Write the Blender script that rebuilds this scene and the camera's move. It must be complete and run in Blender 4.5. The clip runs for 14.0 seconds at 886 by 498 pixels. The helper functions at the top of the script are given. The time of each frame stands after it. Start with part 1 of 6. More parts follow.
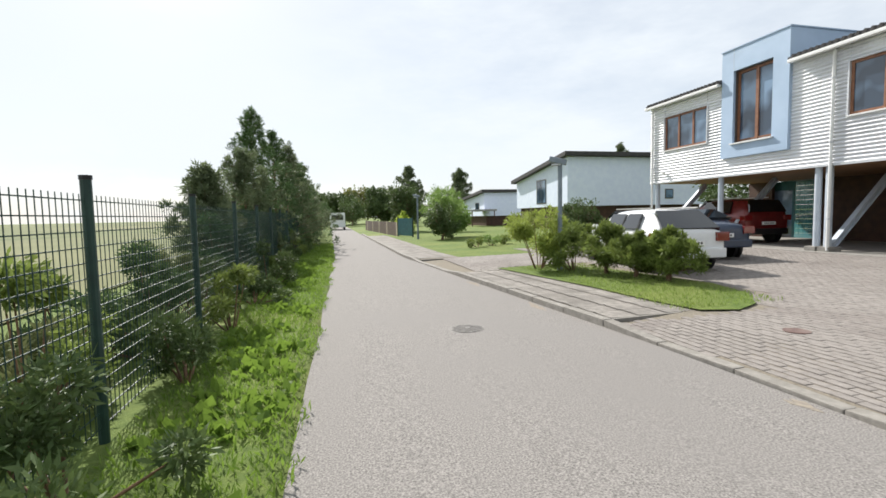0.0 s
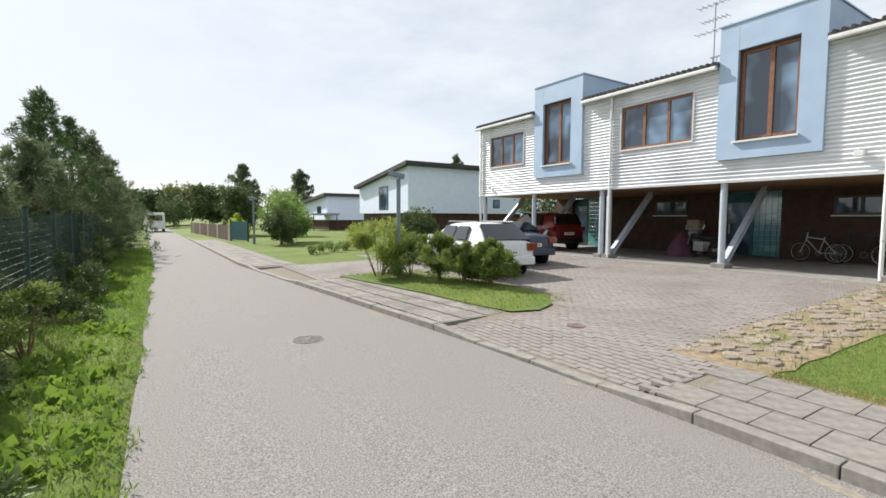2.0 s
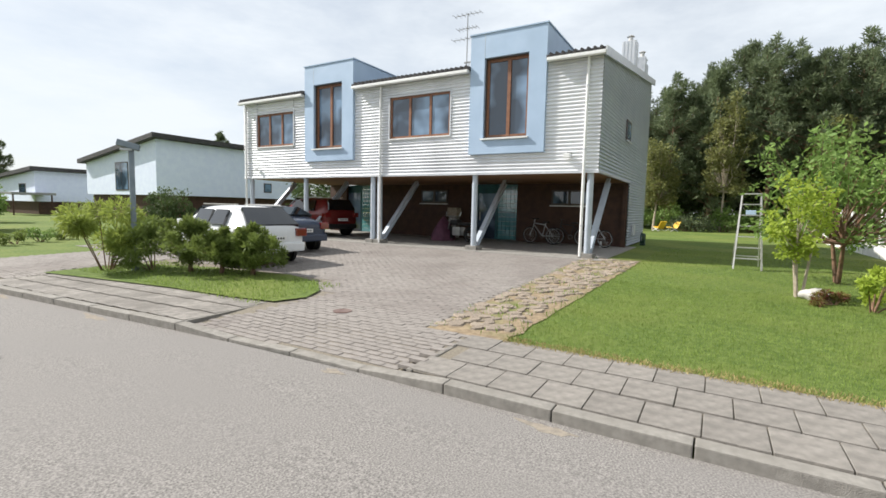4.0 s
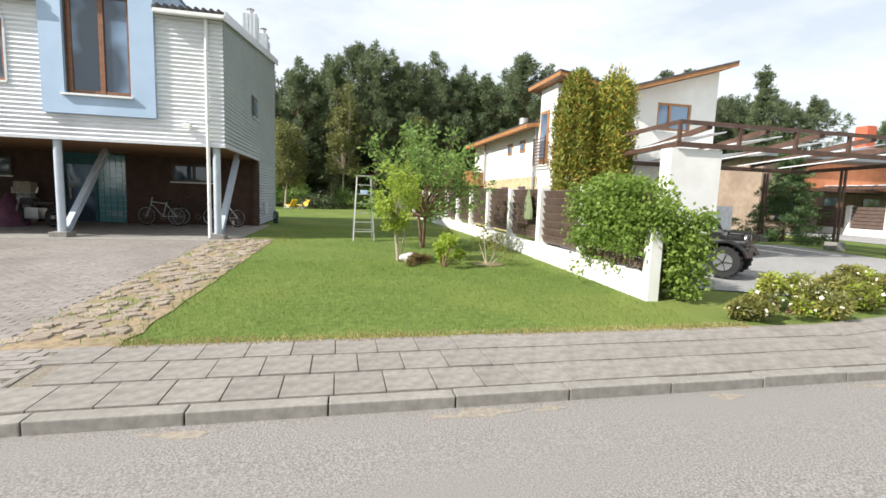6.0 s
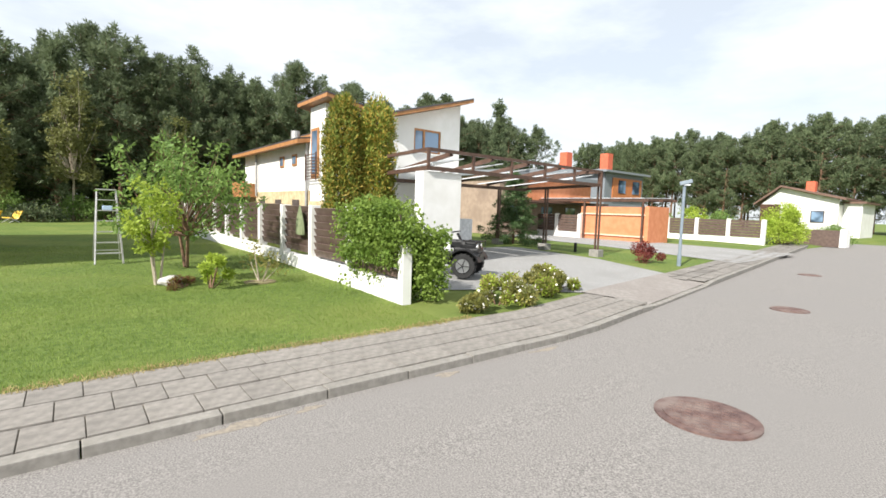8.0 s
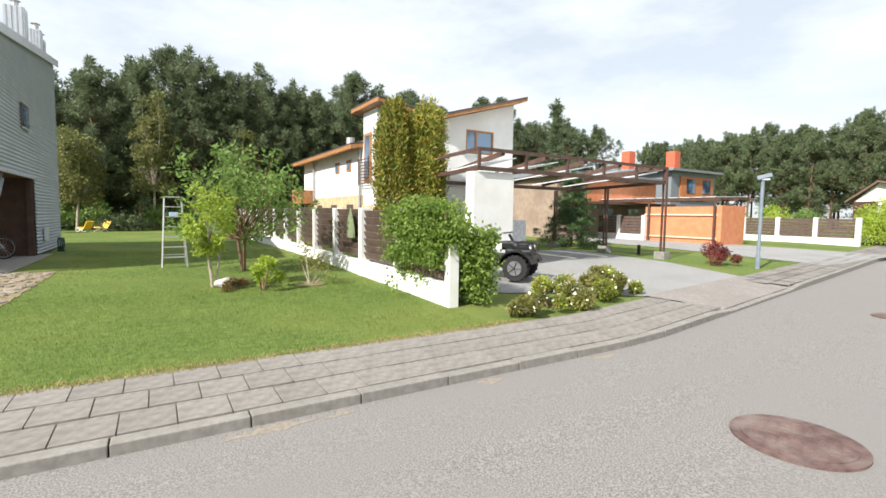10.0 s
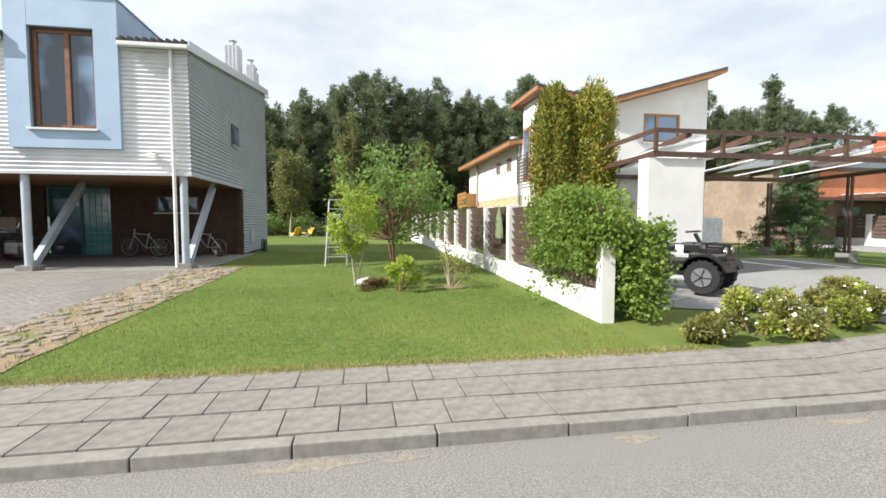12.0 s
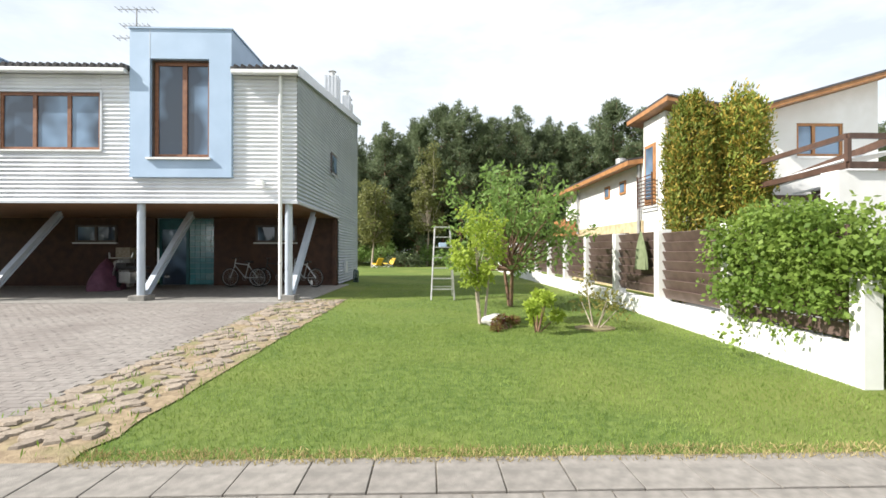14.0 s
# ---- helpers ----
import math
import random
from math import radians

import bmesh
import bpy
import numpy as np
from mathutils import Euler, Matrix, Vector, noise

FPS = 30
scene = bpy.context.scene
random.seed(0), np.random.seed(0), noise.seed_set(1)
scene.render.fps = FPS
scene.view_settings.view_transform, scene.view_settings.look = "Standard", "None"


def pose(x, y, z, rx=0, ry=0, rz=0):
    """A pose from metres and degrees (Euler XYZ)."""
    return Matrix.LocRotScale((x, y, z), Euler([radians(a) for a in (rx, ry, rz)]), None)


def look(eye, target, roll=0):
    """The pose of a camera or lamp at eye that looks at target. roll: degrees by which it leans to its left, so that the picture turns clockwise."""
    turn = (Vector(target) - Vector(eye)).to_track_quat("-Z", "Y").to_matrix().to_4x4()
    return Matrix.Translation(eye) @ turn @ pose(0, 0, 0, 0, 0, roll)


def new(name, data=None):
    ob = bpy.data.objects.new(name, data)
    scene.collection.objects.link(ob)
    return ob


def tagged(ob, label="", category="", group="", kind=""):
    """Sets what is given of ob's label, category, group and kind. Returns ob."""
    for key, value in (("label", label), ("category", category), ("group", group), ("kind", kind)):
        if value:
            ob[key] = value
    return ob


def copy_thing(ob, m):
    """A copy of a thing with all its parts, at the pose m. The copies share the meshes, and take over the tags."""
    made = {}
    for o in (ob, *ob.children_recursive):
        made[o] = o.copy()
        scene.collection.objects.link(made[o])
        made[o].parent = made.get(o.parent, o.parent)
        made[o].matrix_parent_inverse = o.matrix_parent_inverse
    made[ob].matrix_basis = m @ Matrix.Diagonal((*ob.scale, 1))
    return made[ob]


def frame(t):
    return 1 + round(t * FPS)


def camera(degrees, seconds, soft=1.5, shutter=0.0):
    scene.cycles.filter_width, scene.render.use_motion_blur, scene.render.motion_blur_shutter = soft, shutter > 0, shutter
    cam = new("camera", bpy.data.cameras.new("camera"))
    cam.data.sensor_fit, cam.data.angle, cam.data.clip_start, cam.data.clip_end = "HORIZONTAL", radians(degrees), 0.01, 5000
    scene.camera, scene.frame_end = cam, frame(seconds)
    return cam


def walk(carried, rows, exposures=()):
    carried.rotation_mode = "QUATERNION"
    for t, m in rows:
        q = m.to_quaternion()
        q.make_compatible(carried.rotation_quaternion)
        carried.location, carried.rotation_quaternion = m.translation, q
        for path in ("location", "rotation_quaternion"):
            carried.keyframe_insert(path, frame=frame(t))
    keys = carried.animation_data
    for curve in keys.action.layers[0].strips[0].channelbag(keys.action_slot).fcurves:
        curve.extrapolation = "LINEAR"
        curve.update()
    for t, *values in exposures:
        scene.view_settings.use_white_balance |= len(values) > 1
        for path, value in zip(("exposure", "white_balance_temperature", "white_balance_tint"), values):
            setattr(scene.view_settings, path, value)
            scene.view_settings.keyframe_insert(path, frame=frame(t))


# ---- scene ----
cam = camera(87.2, 14.0, soft=1.6)
# seconds, x, y, z, yaw, pitch, roll
PATH = [
    (0, -14.102, -2.648, 1.330, -13.53, -4.09, -1.12),
    (0.5, -13.963, -2.788, 1.358, -17.10, -4.33, -0.39),
    (1, -14.102, -2.901, 1.438, -22.04, -4.40, 0.09),
    (1.5, -14.205, -3.027, 1.482, -26.99, -4.13, 0.14),
    (2, -14.226, -3.102, 1.506, -32.69, -3.84, 0.24),
    (4.3, -13.801, -3.044, 1.424, -64.98, -5.40, 1.14),
    (4.5, -13.766, -3.067, 1.419, -68.99, -5.64, 0.98),
    (5, -13.752, -3.067, 1.423, -80.24, -5.93, 1.29),
    (5.5, -13.762, -3.103, 1.498, -90.91, -6.60, 1.88),
    (6, -13.813, -3.080, 1.448, -102.53, -6.44, 2.00),
    (6.5, -14.077, -3.118, 1.541, -113.18, -6.23, 1.92),
    (7, -14.513, -3.038, 1.722, -123.23, -5.78, 1.68),
    (7.2, -14.576, -3.035, 1.728, -126.14, -5.37, 1.65),
    (9.3, -14.675, -2.894, 1.715, -129.62, -4.62, 1.86),
    (9.5, -14.622, -2.985, 1.718, -127.57, -4.64, 1.47),
    (10, -14.483, -3.354, 1.601, -121.63, -4.25, 0.82),
    (10.5, -14.483, -4.043, 1.502, -114.64, -4.18, 0.11),
    (11, -14.264, -4.246, 1.503, -109.17, -4.36, 0.06),
    (11.5, -13.969, -4.353, 1.517, -104.58, -4.38, 0.21),
    (12, -13.527, -4.483, 1.369, -99.89, -3.48, 0.09),
    (12.5, -12.950, -4.430, 1.400, -96.10, -2.80, -0.20),
    (13, -12.480, -4.230, 1.380, -93.10, -1.85, -0.10),
    (13.5, -12.220, -3.860, 1.350, -91.90, -0.75, -0.05),
    (14, -12.050, -3.420, 1.310, -91.60, 0.35, 0.00),
]
walk(cam, [(t, look((x, y, z), (x - math.sin(radians(w)) * math.cos(radians(p)), y + math.cos(radians(w)) * math.cos(radians(p)), z + math.sin(radians(p))), r)) for t, x, y, z, w, p, r in PATH],
     [(0, 0.53), (2, 0.50), (4.5, 0.54), (5.5, 0.66), (7, 0.72), (9.5, 0.70), (11, 0.67), (12.5, 0.65), (13.2, 0.72), (14, 0.83)])

# ---- light ----
SUN_TO = Vector((-1.45, 4.8, 4.1)).normalized()
world = bpy.data.worlds.new("sky")
scene.world = world
world.use_nodes = True
wn, wl = world.node_tree.nodes, world.node_tree.links
wn.clear()
w_out, w_bg, w_sky = wn.new("ShaderNodeOutputWorld"), wn.new("ShaderNodeBackground"), wn.new("ShaderNodeTexSky")
w_sky.sky_type, w_sky.sun_disc = "NISHITA", False
w_sky.sun_elevation, w_sky.sun_rotation = math.asin(SUN_TO.z), math.atan2(SUN_TO.x, SUN_TO.y)
w_sky.air_density, w_sky.dust_density = 1.0, 1.0
w_tc, w_map, w_noise, w_ramp, w_mix = wn.new("ShaderNodeTexCoord"), wn.new("ShaderNodeMapping"), wn.new("ShaderNodeTexNoise"), wn.new("ShaderNodeValToRGB"), wn.new("ShaderNodeMixRGB")
w_map.inputs["Scale"].default_value = (1.2, 1.2, 3.5)
w_noise.inputs["Scale"].default_value, w_noise.inputs["Detail"].default_value, w_noise.inputs["Roughness"].default_value = 1.6, 6.0, 0.62
w_ramp.color_ramp.elements[0].position, w_ramp.color_ramp.elements[1].position = 0.38, 0.60
w_ramp.color_ramp.elements[0].color, w_ramp.color_ramp.elements[1].color = (0.66, 0.66, 0.66, 1), (0.98, 0.98, 0.98, 1)
w_mix.inputs[2].default_value = (8.5, 9.05, 9.6, 1)
w_bg.inputs["Strength"].default_value = 0.076
wl.new(w_tc.outputs["Generated"], w_map.inputs[0])
wl.new(w_map.outputs[0], w_noise.inputs["Vector"])
wl.new(w_noise.outputs["Fac"], w_ramp.inputs[0])
wl.new(w_ramp.outputs[0], w_mix.inputs[0])
wl.new(w_sky.outputs[0], w_mix.inputs[1])
wl.new(w_mix.outputs[0], w_bg.inputs[0])
wl.new(w_bg.outputs[0], w_out.inputs[0])
sun_data = bpy.data.lights.new("sun", "SUN")
sun_data.energy, sun_data.angle, sun_data.color = 5.0, radians(0.55), (1.0, 0.96, 0.895)
sun = new("sun", sun_data)
sun.matrix_world = look(SUN_TO * 50, (0, 0, 0))

# ---- materials ----
def mat(name, a, b=None, rough=0.7, metal=0.0, scale=6.0, detail=5.0, bump=0.0, bscale=60.0, third=None, tscale=0.8, spec=0.5, vary=0.0, low=0.35, high=0.65, coords="Object"):
    """Two-scale noise between colours a and b, a third in larger stains; bump from fine noise; vary: by piece."""
    m = bpy.data.materials.new(name)
    m.use_nodes = True
    n, l = m.node_tree.nodes, m.node_tree.links
    p = n["Principled BSDF"]
    p.inputs["Roughness"].default_value, p.inputs["Metallic"].default_value = rough, metal
    p.inputs["Specular IOR Level"].default_value = spec
    tc = n.new("ShaderNodeTexCoord")
    b = b or tuple(min(1, c * 1.15) for c in a)
    t1 = n.new("ShaderNodeTexNoise")
    t1.inputs["Scale"].default_value, t1.inputs["Detail"].default_value = scale, detail
    l.new(tc.outputs[coords], t1.inputs["Vector"])
    r1 = n.new("ShaderNodeValToRGB")
    r1.color_ramp.elements[0].position, r1.color_ramp.elements[1].position = low, high
    r1.color_ramp.elements[0].color, r1.color_ramp.elements[1].color = (*a, 1), (*b, 1)
    l.new(t1.outputs["Fac"], r1.inputs[0])
    col = r1.outputs[0]
    if third:
        t2, r2, mx = n.new("ShaderNodeTexNoise"), n.new("ShaderNodeValToRGB"), n.new("ShaderNodeMixRGB")
        t2.inputs["Scale"].default_value, t2.inputs["Detail"].default_value = tscale, 4.0
        l.new(tc.outputs[coords], t2.inputs["Vector"])
        r2.color_ramp.elements[0].position, r2.color_ramp.elements[1].position = 0.45, 0.7
        l.new(t2.outputs["Fac"], r2.inputs[0])
        l.new(r2.outputs[0], mx.inputs[0])
        l.new(col, mx.inputs[1])
        mx.inputs[2].default_value = (*third, 1)
        col = mx.outputs[0]
    if vary:
        oi, ge, ad, hs, mr = n.new("ShaderNodeObjectInfo"), n.new("ShaderNodeNewGeometry"), n.new("ShaderNodeMath"), n.new("ShaderNodeHueSaturation"), n.new("ShaderNodeMapRange")
        l.new(oi.outputs["Random"], ad.inputs[0])
        l.new(ge.outputs["Random Per Island"], ad.inputs[1])
        mr.inputs["From Max"].default_value = 2.0
        mr.inputs["To Min"].default_value, mr.inputs["To Max"].default_value = 1 - vary, 1 + vary
        l.new(ad.outputs[0], mr.inputs["Value"])
        l.new(mr.outputs[0], hs.inputs["Value"])
        l.new(col, hs.inputs["Color"])
        col = hs.outputs[0]
    l.new(col, p.inputs["Base Color"])
    if bump:
        t3, bm_ = n.new("ShaderNodeTexNoise"), n.new("ShaderNodeBump")
        t3.inputs["Scale"].default_value, t3.inputs["Detail"].default_value = bscale, 6.0
        bm_.inputs["Strength"].default_value, bm_.inputs["Distance"].default_value = bump, 0.02
        l.new(tc.outputs[coords], t3.inputs["Vector"])
        l.new(t3.outputs["Fac"], bm_.inputs["Height"])
        l.new(bm_.outputs[0], p.inputs["Normal"])
    return m


def leaf_mat(name, a, b, rough=0.6, trans=0.25):
    m = mat(name, a, b, rough=rough, scale=1.5, detail=3, vary=0.35, spec=0.25)
    n, l = m.node_tree.nodes, m.node_tree.links
    p, o = n["Principled BSDF"], n["Material Output"]
    tr, mx = n.new("ShaderNodeBsdfTranslucent"), n.new("ShaderNodeMixShader")
    tr.inputs[0].default_value = (*[min(1, c * 1.5) for c in b], 1)
    mx.inputs[0].default_value = trans
    l.new(p.outputs[0], mx.inputs[1])
    l.new(tr.outputs[0], mx.inputs[2])
    l.new(mx.outputs[0], o.inputs[0])
    return m


def glass_mat(name, tint, rough=0.03, ior=1.9, coat=1.0):
    m = bpy.data.materials.new(name)
    m.use_nodes = True
    p = m.node_tree.nodes["Principled BSDF"]
    p.inputs["Base Color"].default_value = (*tint, 1)
    p.inputs["Roughness"].default_value, p.inputs["IOR"].default_value = rough, ior
    p.inputs["Specular IOR Level"].default_value, p.inputs["Coat Weight"].default_value = 0.9, coat
    return m


GRASS_A, GRASS_B = (0.08, 0.125, 0.027), (0.14, 0.19, 0.046)
M_GRASS = mat("lawn_ground", GRASS_A, GRASS_B, rough=0.9, scale=9, bump=0.8, bscale=90, third=(0.17, 0.20, 0.05), tscale=0.35, spec=0.2)
M_BLADE = leaf_mat("grass_blade", (0.11, 0.165, 0.032), (0.20, 0.268, 0.062), trans=0.3)
M_WEED = leaf_mat("verge_blade", (0.075, 0.135, 0.018), (0.16, 0.245, 0.04), trans=0.35)
M_DRY = leaf_mat("dry_grass", (0.30, 0.24, 0.10), (0.42, 0.34, 0.16), trans=0.2)
M_ASPHALT = mat("asphalt", (0.10, 0.094, 0.088), (0.335, 0.312, 0.293), rough=0.9, scale=75, detail=8, bump=0.35, bscale=170, third=(0.215, 0.201, 0.19), tscale=0.4, spec=0.3, low=0.3, high=0.7)
M_KERB = mat("kerb_concrete", (0.21, 0.195, 0.175), (0.28, 0.262, 0.235), rough=0.9, scale=14, bump=0.4, bscale=120, third=(0.19, 0.175, 0.15), tscale=1.3, vary=0.08)
M_SLAB = mat("slab_concrete", (0.18, 0.165, 0.148), (0.265, 0.242, 0.217), rough=0.9, scale=10, bump=0.4, bscale=140, third=(0.15, 0.136, 0.12), tscale=1.7, vary=0.14)
M_PAVER = mat("paver_concrete", (0.205, 0.184, 0.168), (0.285, 0.258, 0.235), rough=0.9, scale=12, bump=0.3, bscale=130, third=(0.195, 0.17, 0.155), tscale=0.6, vary=0.12)
M_JOINT = mat("sandy_joint", (0.15, 0.13, 0.10), (0.23, 0.20, 0.155), rough=1, scale=40, bump=0.5)
M_GRAVEL = mat("gravel", (0.20, 0.195, 0.19), (0.38, 0.375, 0.365), rough=0.95, scale=45, detail=2, bump=1.0, bscale=55, third=(0.25, 0.245, 0.235), tscale=0.5)
M_DIRT = mat("sandy_dirt", (0.20, 0.145, 0.09), (0.32, 0.245, 0.155), rough=1, scale=14, bump=0.7, bscale=70, third=(0.16, 0.17, 0.06), tscale=1.6)
M_STONE = mat("flat_stone", (0.235, 0.185, 0.14), (0.36, 0.30, 0.24), rough=0.9, scale=9, bump=0.5, bscale=60, vary=0.25)
M_SAND = mat("gutter_sand", (0.20, 0.175, 0.145), (0.29, 0.25, 0.20), rough=1, scale=20, bump=0.4)
M_IRON = mat("rusty_cast_iron", (0.10, 0.06, 0.055), (0.17, 0.105, 0.09), rough=0.75, metal=0.2, scale=12, bump=0.4, third=(0.21, 0.16, 0.14), tscale=4)
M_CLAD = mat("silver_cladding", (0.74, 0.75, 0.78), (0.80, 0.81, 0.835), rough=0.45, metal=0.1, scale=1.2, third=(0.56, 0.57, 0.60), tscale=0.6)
# End cladding, darker and bluer: that side's shade is mixed into the colour.
M_CLADEND = mat("shade_tinted_cladding", (0.40, 0.44, 0.52), (0.46, 0.50, 0.57), rough=0.45, metal=0.25, scale=1.2)
M_BLUE = mat("pale_blue_panel", (0.38, 0.50, 0.66), (0.42, 0.54, 0.70), rough=0.5, scale=1.5, third=(0.35, 0.46, 0.61), tscale=0.8)
M_FASCIA = mat("fascia_metal", (0.55, 0.57, 0.60), (0.63, 0.64, 0.66), rough=0.4, metal=0.3)
M_COL = mat("steel_blue_grey", (0.42, 0.47, 0.54), (0.49, 0.54, 0.60), rough=0.45, metal=0.1, scale=3)
M_LAMP = mat("blue_grey_lamp_paint", (0.16, 0.20, 0.24), (0.21, 0.25, 0.29), rough=0.5)
M_CONC = mat("raw_concrete", (0.20, 0.19, 0.175), (0.28, 0.265, 0.24), rough=0.9, scale=8, bump=0.4)
M_SOFFIT = mat("plywood_soffit", (0.19, 0.095, 0.042), (0.26, 0.135, 0.062), rough=0.6, scale=3)
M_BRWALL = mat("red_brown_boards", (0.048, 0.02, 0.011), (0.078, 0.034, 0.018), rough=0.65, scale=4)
M_WOOD = mat("mahogany_frame", (0.20, 0.085, 0.045), (0.28, 0.125, 0.065), rough=0.45, scale=10)
M_DARKFRAME = mat("dark_reveal", (0.07, 0.055, 0.05), (0.10, 0.08, 0.07), rough=0.5)
M_WHITE = mat("white_metal", (0.72, 0.72, 0.71), (0.80, 0.80, 0.79), rough=0.45)
# Panes: pale blue noise patches paint sky reflections into the base colour.
M_GLASS = mat("painted_reflection_glass", (0.04, 0.06, 0.09), (0.20, 0.30, 0.43), rough=0.03, scale=0.8, detail=2, spec=0.9, low=0.42, high=0.62)
M_BLIND = mat("pale_blind", (0.5, 0.53, 0.56), (0.58, 0.6, 0.62), rough=0.8)
M_TURQ = glass_mat("turquoise_glass_block", (0.07, 0.28, 0.32), 0.15)
M_ROOFDARK = mat("dark_roofing", (0.035, 0.033, 0.035), (0.06, 0.055, 0.055), rough=0.7, scale=4, bump=0.3)
M_ROOFBROWN = mat("brown_roof_sheet", (0.12, 0.07, 0.05), (0.17, 0.10, 0.075), rough=0.6, scale=4)
M_PLASTER = mat("white_plaster", (0.74, 0.73, 0.70), (0.80, 0.79, 0.77), rough=0.9, scale=3, bump=0.2, bscale=150, third=(0.70, 0.685, 0.65), tscale=0.7)
# White house walls; the blue of skylit shade is put into the plaster colour.
M_PLASTERB = mat("skylight_tinted_plaster", (0.70, 0.76, 0.92), (0.75, 0.81, 0.95), rough=0.9, scale=3)
M_BEIGE = mat("beige_brown_render", (0.27, 0.20, 0.15), (0.34, 0.26, 0.20), rough=0.9, scale=3, bump=0.2, third=(0.23, 0.17, 0.13), tscale=0.6)
M_YSTONE = mat("sandstone_cladding", (0.42, 0.33, 0.19), (0.58, 0.47, 0.29), rough=0.9, scale=5, bump=0.5, bscale=20, vary=0.15)
M_EAVES = mat("varnished_eaves", (0.31, 0.14, 0.05), (0.43, 0.205, 0.08), rough=0.5, scale=6)
M_FBROWN = mat("brown_fence_metal", (0.085, 0.055, 0.045), (0.125, 0.085, 0.07), rough=0.55, scale=5)
M_PBROWN = mat("brown_steel", (0.075, 0.042, 0.03), (0.115, 0.066, 0.048), rough=0.5, metal=0.1)
M_POLY = mat("opal_polycarbonate", (0.70, 0.74, 0.78), (0.78, 0.81, 0.84), rough=0.25)
M_ORANGE = mat("orange_render", (0.52, 0.19, 0.085), (0.59, 0.235, 0.115), rough=0.85, scale=3)
M_ORWOOD = mat("orange_boards", (0.42, 0.14, 0.045), (0.52, 0.19, 0.07), rough=0.6, scale=5)
M_GREYH = mat("slate_grey_panel", (0.17, 0.19, 0.21), (0.21, 0.23, 0.25), rough=0.6)
M_LEDGE = mat("pale_orange_ledge", (0.72, 0.45, 0.32), (0.78, 0.52, 0.38), rough=0.8)
M_WORN = mat("worn_cover", (0.17, 0.16, 0.15), (0.26, 0.245, 0.23), rough=0.85, scale=30, bump=0.4)
M_BRICKRED = mat("red_chimney", (0.48, 0.10, 0.05), (0.58, 0.14, 0.07), rough=0.8)
M_GREENPOST = mat("green_coated_steel", (0.01, 0.035, 0.03), (0.02, 0.055, 0.045), rough=0.5)
M_ALU = mat("worn_aluminium", (0.48, 0.47, 0.45), (0.60, 0.59, 0.57), rough=0.4, metal=0.6, scale=8)
M_BARK = mat("pine_bark", (0.12, 0.075, 0.05), (0.24, 0.14, 0.085), rough=0.95, scale=8, bump=0.8, bscale=18)
M_BARKP = mat("pale_bark", (0.30, 0.25, 0.19), (0.42, 0.36, 0.28), rough=0.9, scale=12, bump=0.4)
M_PINE = leaf_mat("pine_needles", (0.06, 0.085, 0.042), (0.15, 0.185, 0.095), trans=0.25)
M_PINEY = leaf_mat("young_pine_needles", (0.045, 0.085, 0.03), (0.10, 0.16, 0.06), trans=0.15)
M_MUGO = leaf_mat("mugo_needles", (0.10, 0.14, 0.03), (0.20, 0.255, 0.065), trans=0.25)
M_BIRCH = leaf_mat("yellowing_birch_leaves", (0.11, 0.125, 0.04), (0.20, 0.205, 0.07))
M_LEAF = leaf_mat("broad_leaves", (0.09, 0.155, 0.035), (0.19, 0.28, 0.075), trans=0.3)
M_GARDEN = leaf_mat("dark_garden_leaves", (0.05, 0.085, 0.028), (0.115, 0.16, 0.055), trans=0.12)
M_JUNIPER = leaf_mat("yellow_green_juniper", (0.15, 0.205, 0.035), (0.28, 0.335, 0.075), trans=0.3)
M_LEAFY = leaf_mat("bright_yellow_green_leaves", (0.20, 0.28, 0.03), (0.36, 0.44, 0.07), trans=0.35)
M_VINE = leaf_mat("vine_leaves", (0.10, 0.17, 0.028), (0.225, 0.305, 0.062), trans=0.3)
M_THUJA = leaf_mat("thuja_green", (0.10, 0.14, 0.02), (0.20, 0.23, 0.04), trans=0.15)
M_THUJAY = leaf_mat("thuja_yellow", (0.25, 0.20, 0.03), (0.38, 0.28, 0.055), trans=0.15)
M_SHRUB = leaf_mat("shrub_leaves", (0.12, 0.13, 0.03), (0.27, 0.24, 0.07))
M_FLOWER = mat("white_petals", (0.75, 0.72, 0.62), (0.85, 0.82, 0.74), rough=0.7)
M_REDLEAF = leaf_mat("barberry_leaves", (0.10, 0.02, 0.02), (0.18, 0.045, 0.035), trans=0.15)
M_DUSTY = leaf_mat("olive_scrub_leaves", (0.11, 0.13, 0.05), (0.21, 0.23, 0.10), trans=0.12)
M_WHITECAR = mat("white_car_paint", (0.68, 0.69, 0.70), (0.72, 0.73, 0.74), rough=0.25, spec=0.7)
M_BLUECAR = mat("dark_blue_car_paint", (0.035, 0.05, 0.085), (0.045, 0.06, 0.10), rough=0.2, metal=0.3, spec=0.7)
M_REDCAR = mat("dark_red_car_paint", (0.12, 0.012, 0.012), (0.16, 0.017, 0.015), rough=0.2, metal=0.2, spec=0.7)
M_TYRE = mat("rubber", (0.011, 0.011, 0.011), (0.02, 0.02, 0.02), rough=0.85)
M_RIM = mat("alloy", (0.45, 0.46, 0.47), (0.55, 0.56, 0.57), rough=0.3, metal=0.8)
M_CARGLASS = glass_mat("car_glass", (0.006, 0.008, 0.01), 0.02, 1.5, 0.0)
M_LAMPRED = glass_mat("red_lens", (0.16, 0.006, 0.006), 0.12, 1.45, 0.3)
M_BLACK = mat("black_plastic", (0.006, 0.006, 0.007), (0.013, 0.013, 0.014), rough=0.4)
